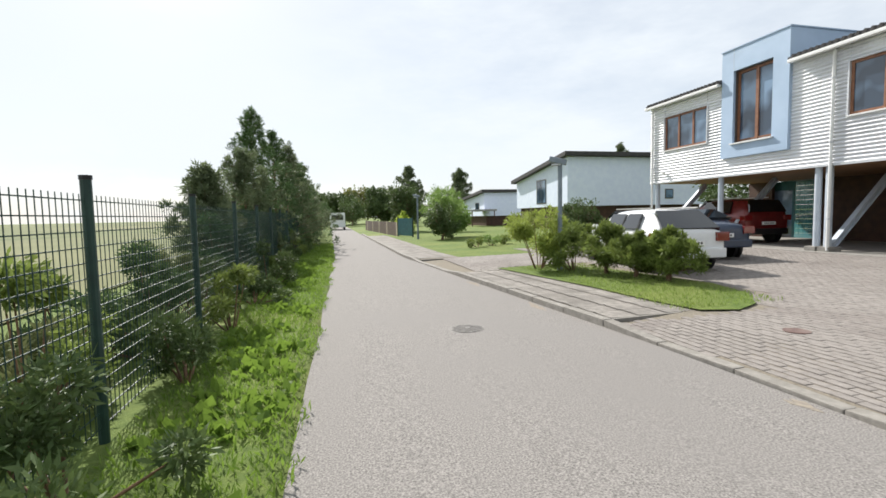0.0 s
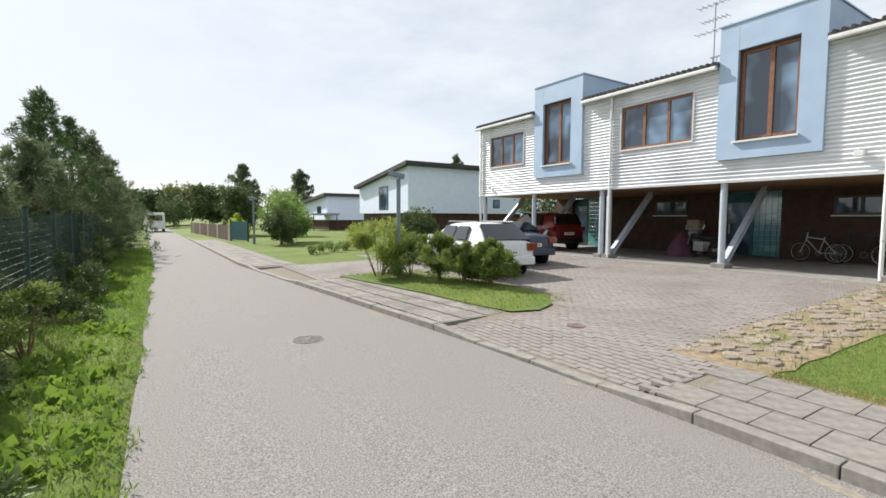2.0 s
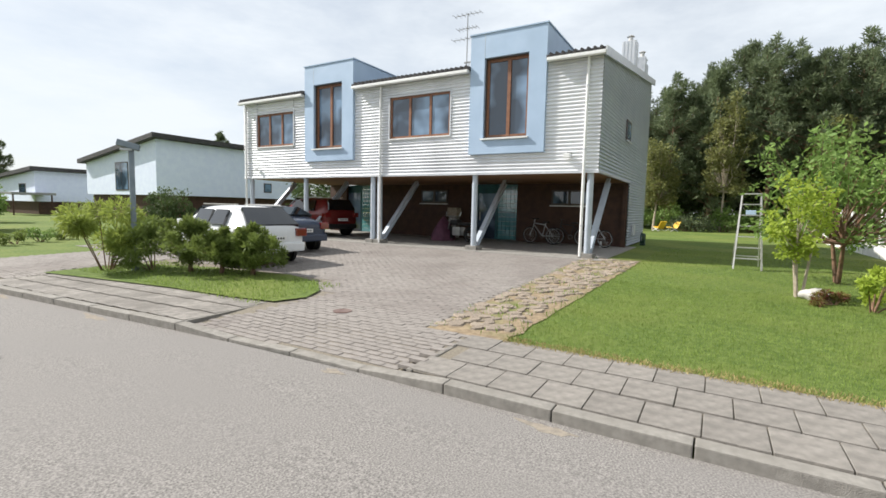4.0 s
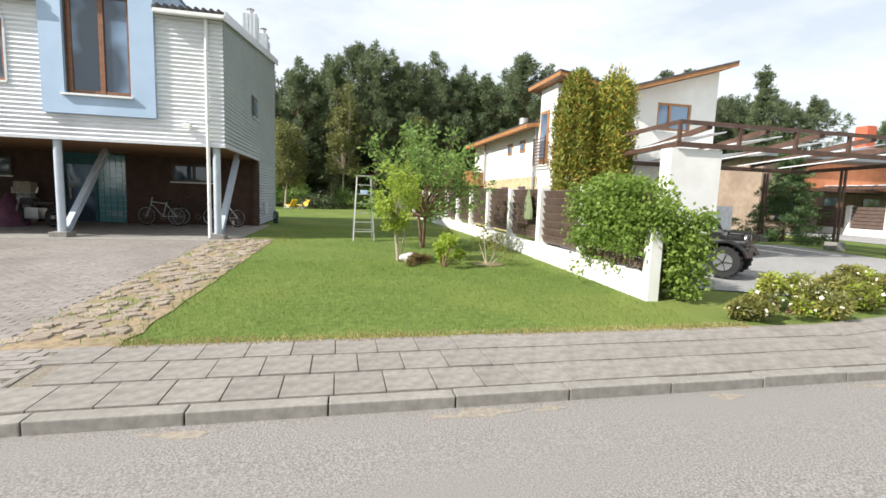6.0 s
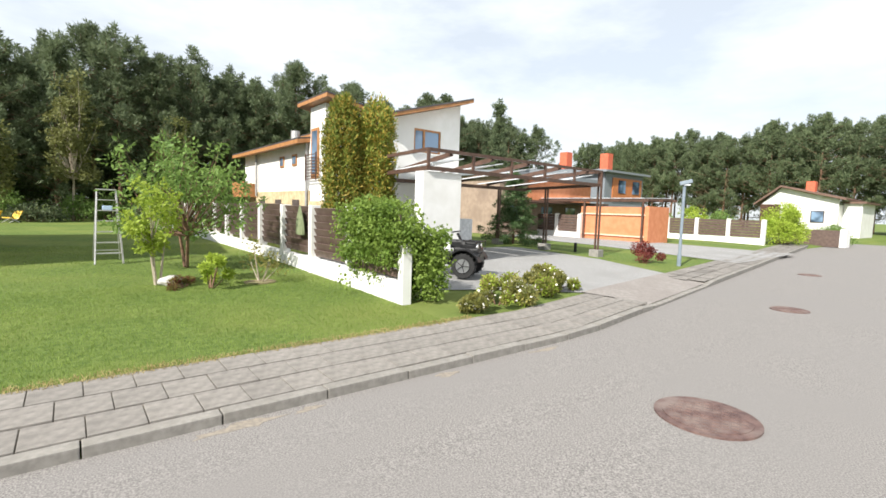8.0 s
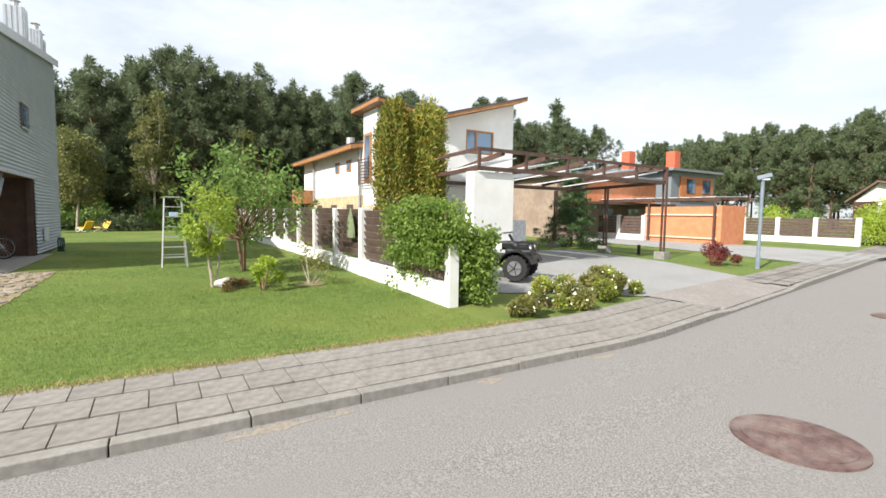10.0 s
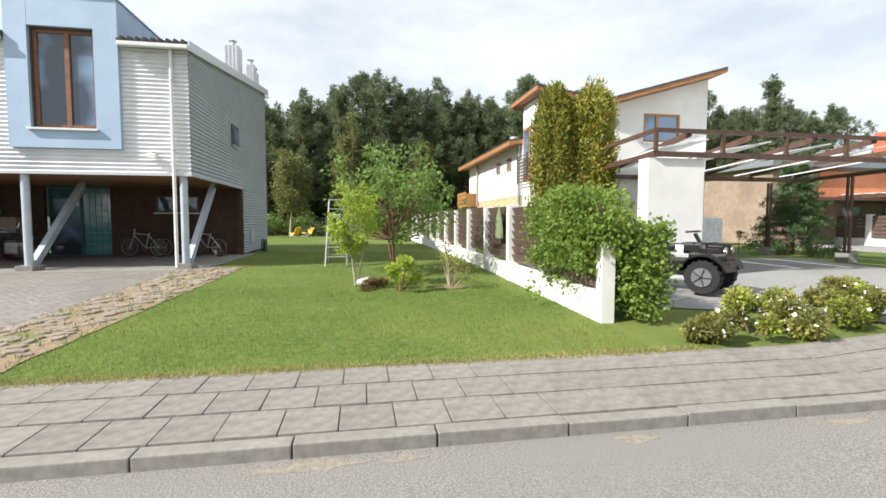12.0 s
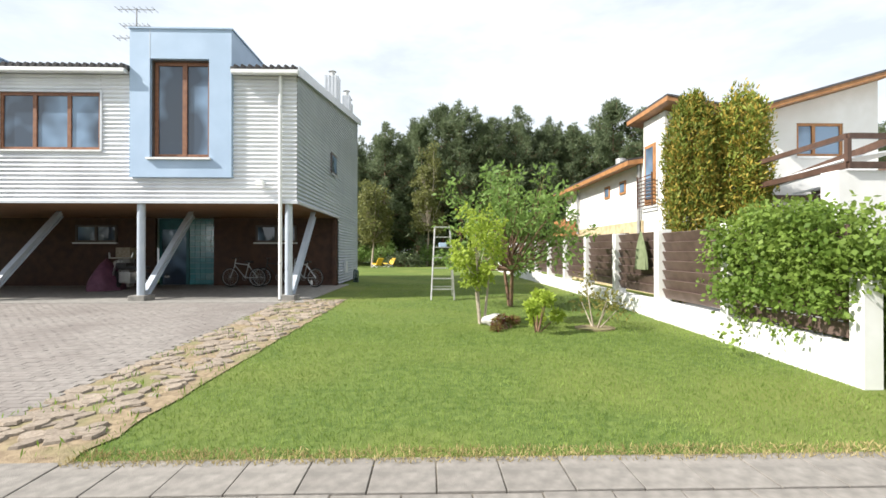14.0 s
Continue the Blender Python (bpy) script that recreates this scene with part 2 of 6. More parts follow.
M_PURPLE = mat("purple_tarpaulin", (0.10, 0.035, 0.065), (0.15, 0.055, 0.095), rough=0.7, scale=6, bump=0.4, bscale=14)
M_GREENCLOTH = mat("olive_cloth", (0.12, 0.15, 0.075), (0.19, 0.22, 0.12), rough=0.95, scale=7, bump=0.4, bscale=20)
M_FILM = mat("grey_plastic_film", (0.42, 0.43, 0.44), (0.58, 0.59, 0.60), rough=0.3, scale=9, bump=0.5, bscale=22)
M_YELLOW = mat("yellow_plastic", (0.75, 0.45, 0.03), (0.82, 0.52, 0.05), rough=0.4)
M_GREY = mat("grey_plastic", (0.22, 0.22, 0.22), (0.30, 0.30, 0.29), rough=0.6)
M_ROCK = mat("pale_boulder", (0.42, 0.40, 0.37), (0.56, 0.54, 0.50), rough=0.9, scale=8, bump=0.5)
M_VAN = mat("white_van_paint", (0.7, 0.72, 0.74), (0.76, 0.77, 0.78), rough=0.3)
M_TEAL = mat("teal_gate_sheet", (0.02, 0.10, 0.12), (0.03, 0.14, 0.16), rough=0.5)
M_FIELD = mat("field", (0.085, 0.105, 0.033), (0.135, 0.15, 0.052), rough=1, scale=0.08, third=(0.17, 0.16, 0.075), tscale=0.02)

# ---- builders ----
RND = np.random.default_rng(7)


def link(name, me, parent=None, label="", material=None):
    if material is not None:
        for one in (material if isinstance(material, (list, tuple)) else [material]):
            me.materials.append(one)
    ob = new(name, me)
    ob.parent = parent
    return tagged(ob, label)


def part(name, bm, material, parent=None, label="", smooth=False):
    """One mesh object from a bmesh, under a thing or a part."""
    me = bpy.data.meshes.new(name)
    bm.normal_update()
    bm.to_mesh(me)
    bm.free()
    if smooth:
        me.shade_smooth()
    return link(name, me, parent, label, material)


def raw(name, verts, faces, material, parent=None, label="", smooth=False):
    me = bpy.data.meshes.new(name)
    me.from_pydata([tuple(v) for v in verts], [], [tuple(f) for f in faces])
    me.update()
    if smooth:
        me.shade_smooth()
    return link(name, me, parent, label, material)


def thing(name, label, category, at=(0, 0, 0), turn=0.0, group=""):
    ob = new(name)
    ob.empty_display_size = 0.2
    ob.location, ob.rotation_euler = at, (0, 0, radians(turn))
    return tagged(ob, label, category, group)


def add_box(bm, x0, x1, y0, y1, z0, z1, bevel=0.0):
    m = Matrix.LocRotScale(((x0 + x1) / 2, (y0 + y1) / 2, (z0 + z1) / 2), None, (abs(x1 - x0), abs(y1 - y0), abs(z1 - z0)))
    vs = bmesh.ops.create_cube(bm, size=1.0, matrix=m)["verts"]
    if bevel:
        es = list({e for v in vs for e in v.link_edges})
        bmesh.ops.bevel(bm, geom=es, offset=bevel, segments=2, affect="EDGES", profile=0.7)
    return bm


def box(name, dims, material, parent=None, bevel=0.0, label=""):
    return part(name, add_box(bmesh.new(), *dims, bevel=bevel), material, parent, label)


def add_tube(bm, a, b, r0, r1=None, sides=10, caps=True):
    a, b = Vector(a), Vector(b)
    r1 = r0 if r1 is None else r1
    q = (b - a).to_track_quat("Z", "Y").to_matrix().to_4x4()
    bmesh.ops.create_cone(bm, cap_ends=caps, segments=sides, radius1=r0, radius2=r1, depth=(b - a).length, matrix=Matrix.Translation((a + b) / 2) @ q)
    return bm


def tube(name, a, b, r, material, parent=None, r1=None, sides=12, label=""):
    return part(name, add_tube(bmesh.new(), a, b, r, r1, sides), material, parent, label, smooth=False)


def add_beam(bm, a, b, w, h):
    """A squared bar from a to b, w wide across and h high."""
    a, b = Vector(a), Vector(b)
    d = b - a
    q = d.to_track_quat("X", "Z").to_matrix().to_4x4()
    bmesh.ops.create_cube(bm, size=1.0, matrix=Matrix.Translation((a + b) / 2) @ q @ Matrix.Diagonal((d.length, w, h, 1)))
    return bm


def beam(name, a, b, w, h, material, parent=None, label=""):
    return part(name, add_beam(bmesh.new(), a, b, w, h), material, parent, label)


def prism(name, outline, z0, z1, material, parent=None, label=""):
    """An upright prism over an outline of (x, y); z0 and z1 may be functions of x, y."""
    f0 = z0 if callable(z0) else (lambda x, y: z0)
    f1 = z1 if callable(z1) else (lambda x, y: z1)
    n = len(outline)
    vs = [(x, y, f0(x, y)) for x, y in outline] + [(x, y, f1(x, y)) for x, y in outline]
    fs = [tuple(range(n))[::-1], tuple(range(n, 2 * n))] + [(i, (i + 1) % n, n + (i + 1) % n, n + i) for i in range(n)]
    bm = bmesh.new()
    bv = [bm.verts.new(v) for v in vs]
    for f in fs:
        bm.faces.new([bv[i] for i in f])
    bmesh.ops.recalc_face_normals(bm, faces=bm.faces)
    return part(name, bm, material, parent, label)


def gz(x, y=0.0):
    """Height of paving and lawn: a gentle fall from the house to the kerb."""
    return 0.06 + 0.02 * min(0.0, max(-11.0, x))


def kx(y):
    """The kerb's line."""
    if y < -9.5:
        return -10.34 + (-9.5 - max(y, -46)) * 0.155
    return -10.34 if y < 1 else max(-11.4, -10.34 - (y - 1) * 0.075)


ROAD_Z = gz(-10.2) - 0.10


def verge_x(y):
    """The road's grassy edge."""
    return -16.2 if y < -5 else -14.42 + 0.027 * min(16, max(0, y))


def dip(x, y):
    """How far the paving dips to the dropped kerb."""
    return 0.062 * max(0.0, 1 - (x - kx(y) - 0.15) / 0.9) if -0.52 < y < 3.03 or 8.97 < y < 13.03 or -17.5 < y < -12.5 else 0.0


def sheet(name, outline, material, lift, parent=None, label="", drop=False):
    """A flat patch that follows the ground, cut into strips along x."""
    bm = bmesh.new()
    f = bm.faces.new([bm.verts.new((x, y, 0)) for x, y in outline])
    for cut in (-11.0, -9.3, -9.0, -6.0, -3.0, 0.0):
        bmesh.ops.bisect_plane(bm, geom=bm.verts[:] + bm.edges[:] + bm.faces[:], plane_co=(cut, 0, 0), plane_no=(1, 0, 0))
    for cut in ((-0.5, 0.5, 1.5, 2.62, 3.02, 9.0, 11.0, -13.0, -15.0, -17.0) if drop else ()):
        bmesh.ops.bisect_plane(bm, geom=bm.verts[:] + bm.edges[:] + bm.faces[:], plane_co=(0, cut, 0), plane_no=(0, 1, 0))
    for v in bm.verts:
        v.co.z = gz(v.co.x) + lift - (dip(v.co.x, v.co.y) if drop else 0.0)
    if f.is_valid and f.normal.z < 0:
        bmesh.ops.reverse_faces(bm, faces=bm.faces[:])
    bmesh.ops.recalc_face_normals(bm, faces=bm.faces[:])
    if sum(x.normal.z for x in bm.faces) < 0:
        bmesh.ops.reverse_faces(bm, faces=bm.faces[:])
    return part(name, bm, material, parent, label)


def leaves(name, pts, size, material, parent=None, label="", aspect=0.5, up=0.0, jitter=0.35, out=None, kind=""):
    """Many small four-cornered leaves at pts (n x 3); out: unit directions they lean to."""
    pts = np.asarray(pts, float)
    n = len(pts)
    d = RND.normal(size=(n, 3))
    if out is not None:
        d = d * 0.6 + np.asarray(out) * 1.0
    d[:, 2] += up
    d /= np.linalg.norm(d, axis=1)[:, None] + 1e-9
    s = np.cross(d, RND.normal(size=(n, 3)))
    s /= np.linalg.norm(s, axis=1)[:, None] + 1e-9
    ln = size * (1 + jitter * RND.uniform(-1, 1, n))[:, None]
    w = ln * aspect
    v = np.stack([pts, pts + d * ln * 0.5 + s * w * 0.5, pts + d * ln, pts + d * ln * 0.5 - s * w * 0.5], 1).reshape(-1, 3)
    me = bpy.data.meshes.new(name)
    me.vertices.add(4 * n)
    me.vertices.foreach_set("co", v.ravel())
    me.loops.add(4 * n)
    me.loops.foreach_set("vertex_index", np.arange(4 * n))
    me.polygons.add(n)
    me.polygons.foreach_set("loop_start", np.arange(0, 4 * n, 4))
    if isinstance(material, (list, tuple)):
        me.polygons.foreach_set("material_index", (RND.random(n) < 0.35).astype(int))
    me.update(calc_edges=True)
    ob = link(name, me, parent, label, material)
    return tagged(ob, kind=kind) if kind else ob


def clumps(centres, radii, per, squash=1.0):
    """Points and outward ways round each clump's middle."""
    c = np.repeat(np.asarray(centres, float), per, 0)
    r = np.repeat(np.asarray(radii, float), per)[:, None]
    o = RND.normal(size=(len(c), 3))
    o /= np.linalg.norm(o, axis=1)[:, None]
    off = o * RND.uniform(0.35, 1.0, (len(c), 1)) * r
    off[:, 2] *= squash
    return c + off, o


def limbs(name, segs, material, parent, sides=6):
    """Tapered round limbs in one mesh."""
    vs, fs = [], []
    for a, b, r0, r1 in segs:
        a, b = np.array(a, float), np.array(b, float)
        d = (b - a) / (np.linalg.norm(b - a) + 1e-9)
        u = np.cross(d, (0.0, 1.0, 0.0) if abs(d[1]) < 0.9 else (1.0, 0.0, 0.0))
        u /= np.linalg.norm(u)
        w = np.cross(d, u)
        n = len(vs)
        for c, r in ((a, r0), (b, r1)):
            for i in range(sides):
                t = 2 * math.pi * i / sides
                vs.append(c + r * (math.cos(t) * u + math.sin(t) * w))
        fs += [(n + i, n + (i + 1) % sides, n + sides + (i + 1) % sides, n + sides + i) for i in range(sides)]
    return raw(name, vs, fs, material, parent, smooth=True)

# ---- ground, road, pavements ----
ys = [-3000, -300, -120, -60, -44, -36, -28, -20, -16, -12, -8, -4, 0, 1, 4, 8, 12, 16, 24, 40, 60, 120, 300, 3000]
cols = []
for y in ys:
    k = kx(max(-60, min(60, y)))
    cols.append([(-3000, y, -0.6), (-60, y, -0.45), (-18, y, -0.20), (verge_x(y) - 0.22, y, ROAD_Z + 0.02), (verge_x(y) + 0.08, y, ROAD_Z - 0.09), (k - 0.1, y, ROAD_Z - 0.09), (k + 0.14, y, gz(k) - 0.13),
                 (k + 0.5, y, gz(k) - 0.10), (k + 1.45, y, gz(k + 1.45) - 0.012), (0, y, gz(0) - 0.012), (60, y, 0.05), (3000, y, -0.2)])
nc = len(cols[0])
ground = raw("ground", [p for row in cols for p in row], [(r * nc + c, r * nc + c + 1, (r + 1) * nc + c + 1, (r + 1) * nc + c) for r in range(len(ys) - 1) for c in range(nc - 1)], M_GRASS)
tagged(ground, "mown green lawn and grassy ground", "ground", kind="structure")

ry = [-60 + 2 * i for i in range(71)]
road = raw("road", [p for y in ry for p in ((verge_x(y) + 0.04 * math.sin(y * 1.7), y, ROAD_Z), (-12.2, y, ROAD_Z + 0.03), (kx(y), y, ROAD_Z))],
           [(3 * i + c, 3 * i + c + 1, 3 * i + c + 4, 3 * i + c + 3) for i in range(len(ry) - 1) for c in (0, 1)], M_ASPHALT)
tagged(road, "worn pale grey asphalt road", "road", kind="structure")
field = raw("field", [(-900, -900, -0.5), (-19, -900, -0.17), (-19, 900, -0.17), (-900, 900, -0.5)], [(0, 1, 2, 3)], M_FIELD)
tagged(field, "open meadow of dry green grass", "field", kind="structure")

# sandy wash along the kerb
for y0, ln, wd in ((-2.0, 0.5, 0.16), (-4.1, 0.8, 0.2), (-4.75, 0.35, 0.12), (-6.5, 0.5, 0.15), (-8.3, 0.6, 0.14), (0.2, 0.4, 0.14), (4.6, 0.8, 0.18), (7.5, 1.0, 0.18)):
    pts = []
    for i in range(22):
        a = i / 22 * 2 * math.pi
        pts.append((kx(y0) - 0.13 + wd * 0.5 * math.cos(a) * (0.75 + 0.3 * math.sin(3 * a + y0) + 0.18 * math.sin(7 * a)), y0 + ln * 0.5 * math.sin(a) * (0.8 + 0.25 * math.cos(2 * a + y0) + 0.2 * math.cos(5 * a + 1))))
    patch = prism("sand_patch", pts, ROAD_Z - 0.01, ROAD_Z + 0.005, M_SAND)
    tagged(patch, "pale sand washed against the kerb on asphalt", "sand", "sand along the kerb", "stuff")


def kerb_height(y):
    """Dropped at the driveways."""
    for a, b in ((-0.5, 2.6), (9.4, 13.2), (-17.4, -12.6)):
        if a < y < b:
            return 0.04
    return 0.10


# ---- house on columns ----
def corrugated(name, axis, at_, u0, u1, z0, z1, material, parent, pitch=0.11, depth=0.022, top=None, cuts=2):
    """A sheet of level corrugations in the plane axis = at_; it faces down the axis. top: height of the slanting upper edge at u."""
    steps = max(4, round((z1 - z0) / pitch) * 6)
    vs, fs = [], []
    us = [u0 + (u1 - u0) * i / cuts for i in range(cuts + 1)]
    for i in range(steps + 1):
        z = z0 + (z1 - z0) * i / steps
        o = depth * math.cos(2 * math.pi * (z - z0) / pitch)
        for u in us:
            zz = min(z, top(u)) if top else z
            vs.append((at_ - o, u, zz) if axis == "x" else (u, at_ - o, zz))
    w = cuts + 1
    for i in range(steps):
        for j in range(cuts):
            q = [i * w + j, i * w + j + 1, (i + 1) * w + j + 1, (i + 1) * w + j]
            fs.append(q[::-1] if axis == "x" else q)
    return raw(name, vs, fs, material, parent, smooth=True)


def framed_window(name, parent, y0, y1, z0, z1, x, mullions, material=M_WOOD, depth=0.09, sill=True, fw=0.075, glass=M_GLASS):
    """A window in a wall that faces -x: frame bars, panes and a sill."""
    win = part(name, add_box(bmesh.new(), x + depth, x + depth + 0.03, y0, y1, z0, z1), M_DARKFRAME, parent)
    bm = bmesh.new()
    for a, b, c, d in ((y0, y0 + fw, z0, z1), (y1 - fw, y1, z0, z1), (y0 + fw, y1 - fw, z0, z0 + fw), (y0 + fw, y1 - fw, z1 - fw, z1)):
        add_box(bm, x + depth - 0.06, x + depth, a, b, c, d)
    part("window_frame", bm, material, win, "reddish-brown wooden frame")
    edges = [y0] + [y0 + (y1 - y0) * m for m in mullions] + [y1]
    for m in edges[1:-1]:
        box("mullion", (x + depth - 0.065, x + depth, m - fw * 0.6, m + fw * 0.6, z0 + fw, z1 - fw), material, win)
    for i in range(len(edges) - 1):
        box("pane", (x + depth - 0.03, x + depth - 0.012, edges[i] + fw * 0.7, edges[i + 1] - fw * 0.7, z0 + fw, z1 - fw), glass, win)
    if sill:
        box("sill", (x - 0.06, x + depth - 0.065, y0 - 0.04, y1 + 0.04, z0 - 0.05, z0 - 0.005), M_WHITE, win, label="white metal sill")
    return win


HY = 15.7
def roof_z(x):
    return 5.95 + 0.15 * x


house = thing("stilt_house", "silver corrugated house with pale blue window boxes on steel columns", "house")
wins = [(12.5, 14.8, 3.93, 5.32), (4.95, 7.47, 3.90, 5.36)]
boxes = [(9.15, 11.72), (1.62, 4.16)]
spans, last = [], 0.0
marks = sorted([(a, b, None) for a, b in boxes] + [(w[0], w[1], w) for w in wins], key=lambda s: s[0])
for a, b, w in marks:
    corrugated("front_cladding", "x", 0.0, last, a, 2.62, 5.90, M_CLAD, house)
    if w:
        corrugated("front_cladding", "x", 0.0, a, b, 2.62, w[2], M_CLAD, house)
        corrugated("front_cladding", "x", 0.0, a, b, w[3], 5.90, M_CLAD, house)
    else:
        corrugated("front_cladding", "x", 0.0, a, b, 2.62, 3.2, M_CLAD, house)
    last = b
corrugated("front_cladding", "x", 0.0, last, HY, 2.62, 5.90, M_CLAD, house)
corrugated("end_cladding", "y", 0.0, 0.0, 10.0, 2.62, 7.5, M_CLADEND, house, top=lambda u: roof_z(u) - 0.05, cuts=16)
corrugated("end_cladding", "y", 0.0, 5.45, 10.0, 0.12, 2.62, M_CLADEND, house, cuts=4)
bm = bmesh.new()
for vs in ([(0.1, 0.03), (10, 0.03), (10, HY), (0.1, HY)],):
    add_box(bm, 0.04, 0.08, 0.03, HY, 2.66, 3.2)
    add_box(bm, 9.9, 10.0, 0.03, HY, 0.06, 7.4)
    add_box(bm, 0.08, 9.9, HY - 0.05, HY, 2.66, 5.9)
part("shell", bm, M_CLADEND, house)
prism("roof", [(0.31, -0.08), (10.2, -0.08), (10.2, HY + 0.08), (0.31, HY + 0.08)], lambda x, y: roof_z(x) - 0.03, lambda x, y: roof_z(x) + 0.07, M_ROOFDARK, house, "dark corrugated roofing")
for a, b in ((-0.08, 1.61), (4.17, 9.14), (11.73, HY + 0.08)):
    prism("roof_edge", [(-0.22, a), (0.308, a), (0.308, b), (-0.22, b)], lambda x, y: roof_z(x) - 0.03, lambda x, y: roof_z(x) + 0.07, M_ROOFDARK, house)
    for i in range(int((b - a) / 0.18)):
        yy = a + 0.12 + i * 0.18
        tube("roof_rib", (-0.24, yy, roof_z(-0.24) + 0.075), (0.5, yy, roof_z(0.5) + 0.075), 0.05, M_ROOFDARK, house, sides=6)
prism("verge_trim", [(-0.24, -0.13), (10.22, -0.13), (10.22, -0.085), (-0.24, -0.085)], lambda x, y: roof_z(x) - 0.16, lambda x, y: roof_z(x) + 0.09, M_FASCIA, house, "pale metal edge trim")
for a, b in ((-0.1, 1.58), (4.2, 9.11), (11.76, HY + 0.1)):
    box("gutter", (-0.28, -0.12, a, b, 5.80, 5.90), M_WHITE, house, 0.02)
box("soffit", (0.02, 5.45, 0.03, HY - 0.02, 2.56, 2.61), M_SOFFIT, house, label="reddish-brown plywood soffit")
box("soffit_edge", (-0.04, 0.015, -0.02, HY, 2.545, 2.615), M_FASCIA, house)
box("soffit_edge", (0.0, 5.45, -0.04, 0.025, 2.545, 2.615), M_FASCIA, house)
for y0, y1, z0, z1 in wins:
    w = framed_window("window", house, y0, y1, z0, z1, 0.0, (0.32, 0.66))
    bm = bmesh.new()
    for a, b, c, d in ((y0 - 0.05, y0, z0 - 0.05, z1 + 0.05), (y1, y1 + 0.05, z0 - 0.05, z1 + 0.05), (y0, y1, z1, z1 + 0.05)):
        add_box(bm, -0.04, 0.05, a, b, c, d)
    part("window_trim", bm, M_FASCIA, w)
for y0, y1 in boxes:
    wy0, wy1, wz0, wz1 = y0 + 0.56, y1 - 0.50, 3.70, 6.20
    bay = new("window_box")
    bay.parent = house
    tagged(bay, "pale blue panelled window box")
    for dims in ((-0.12, -0.02, y0, wy0, 3.2, 6.95), (-0.12, -0.02, wy1, y1, 3.2, 6.95), (-0.12, -0.02, wy0, wy1, 3.2, wz0), (-0.12, -0.02, wy0, wy1, wz1, 6.95),
                 (-0.02, 6.2, y0, y0 + 0.08, 5.7, 6.949), (-0.02, 6.2, y1 - 0.08, y1, 5.7, 6.949), (-0.02, 6.2, y0 + 0.08, y1 - 0.08, 6.87, 6.949),
                 (-0.02, 0.3, y0 + 0.002, y0 + 0.08, 3.2, 5.7), (-0.02, 0.3, y1 - 0.08, y1 - 0.002, 3.2, 5.7), (-0.02, 0.3, y0 + 0.08, y1 - 0.08, 3.2, 3.26)):
        box("panel", dims, M_BLUE, bay)
    box("cap", (-0.15, 6.25, y0 - 0.03, y1 + 0.03, 6.952, 6.99), M_BLUE, bay)
    for s in (-0.135, ):
        box("seam", (-0.124, -0.119, y1 - 0.505, y1 - 0.495, 6.21, 6.94), M_FASCIA, bay)
    bm = bmesh.new()
    add_box(bm, -0.02, 0.22, wy0 - 0.002, wy0 + 0.03, wz0, wz1)
    add_box(bm, -0.02, 0.22, wy1 - 0.03, wy1 + 0.002, wz0, wz1)
    add_box(bm, -0.02, 0.22, wy0 + 0.03, wy1 - 0.03, wz1 - 0.03, wz1)
    add_box(bm, -0.02, 0.22, wy0 + 0.03, wy1 - 0.03, wz0, wz0 + 0.03)
    part("reveal", bm, M_DARKFRAME, bay, "dark window reveal")
    box("frame_stile", (0.06, 0.14, wy0 + 0.03, wy0 + 0.11, wz0 + 0.03, wz1 - 0.03), M_WOOD, bay)
    box("frame_stile", (0.06, 0.14, wy1 - 0.11, wy1 - 0.03, wz0 + 0.03, wz1 - 0.03), M_WOOD, bay)
    mid = wy0 + (wy1 - wy0) * 0.47
    box("mullion", (0.05, 0.14, mid - 0.055, mid + 0.055, wz0 + 0.03, wz1 - 0.03), M_WOOD, bay)
    for a, b in ((wy0 + 0.11, mid - 0.055), (mid + 0.055, wy1 - 0.11)):
        box("frame_rail", (0.06, 0.14, a, b, wz1 - 0.11, wz1 - 0.03), M_WOOD, bay)
        box("frame_rail", (0.06, 0.14, a, b, wz0 + 0.03, wz0 + 0.11), M_WOOD, bay)
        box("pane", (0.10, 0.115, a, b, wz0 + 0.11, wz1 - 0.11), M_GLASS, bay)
    box("blind", (0.117, 0.125, wy0 + 0.11, mid - 0.055, wz1 - 0.55, wz1 - 0.11), M_BLIND, bay, label="pale roller blind")
    box("sill", (-0.20, -0.122, wy0 - 0.06, wy1 + 0.06, wz0 - 0.06, wz0 - 0.01), M_WHITE, bay, label="white metal sill")
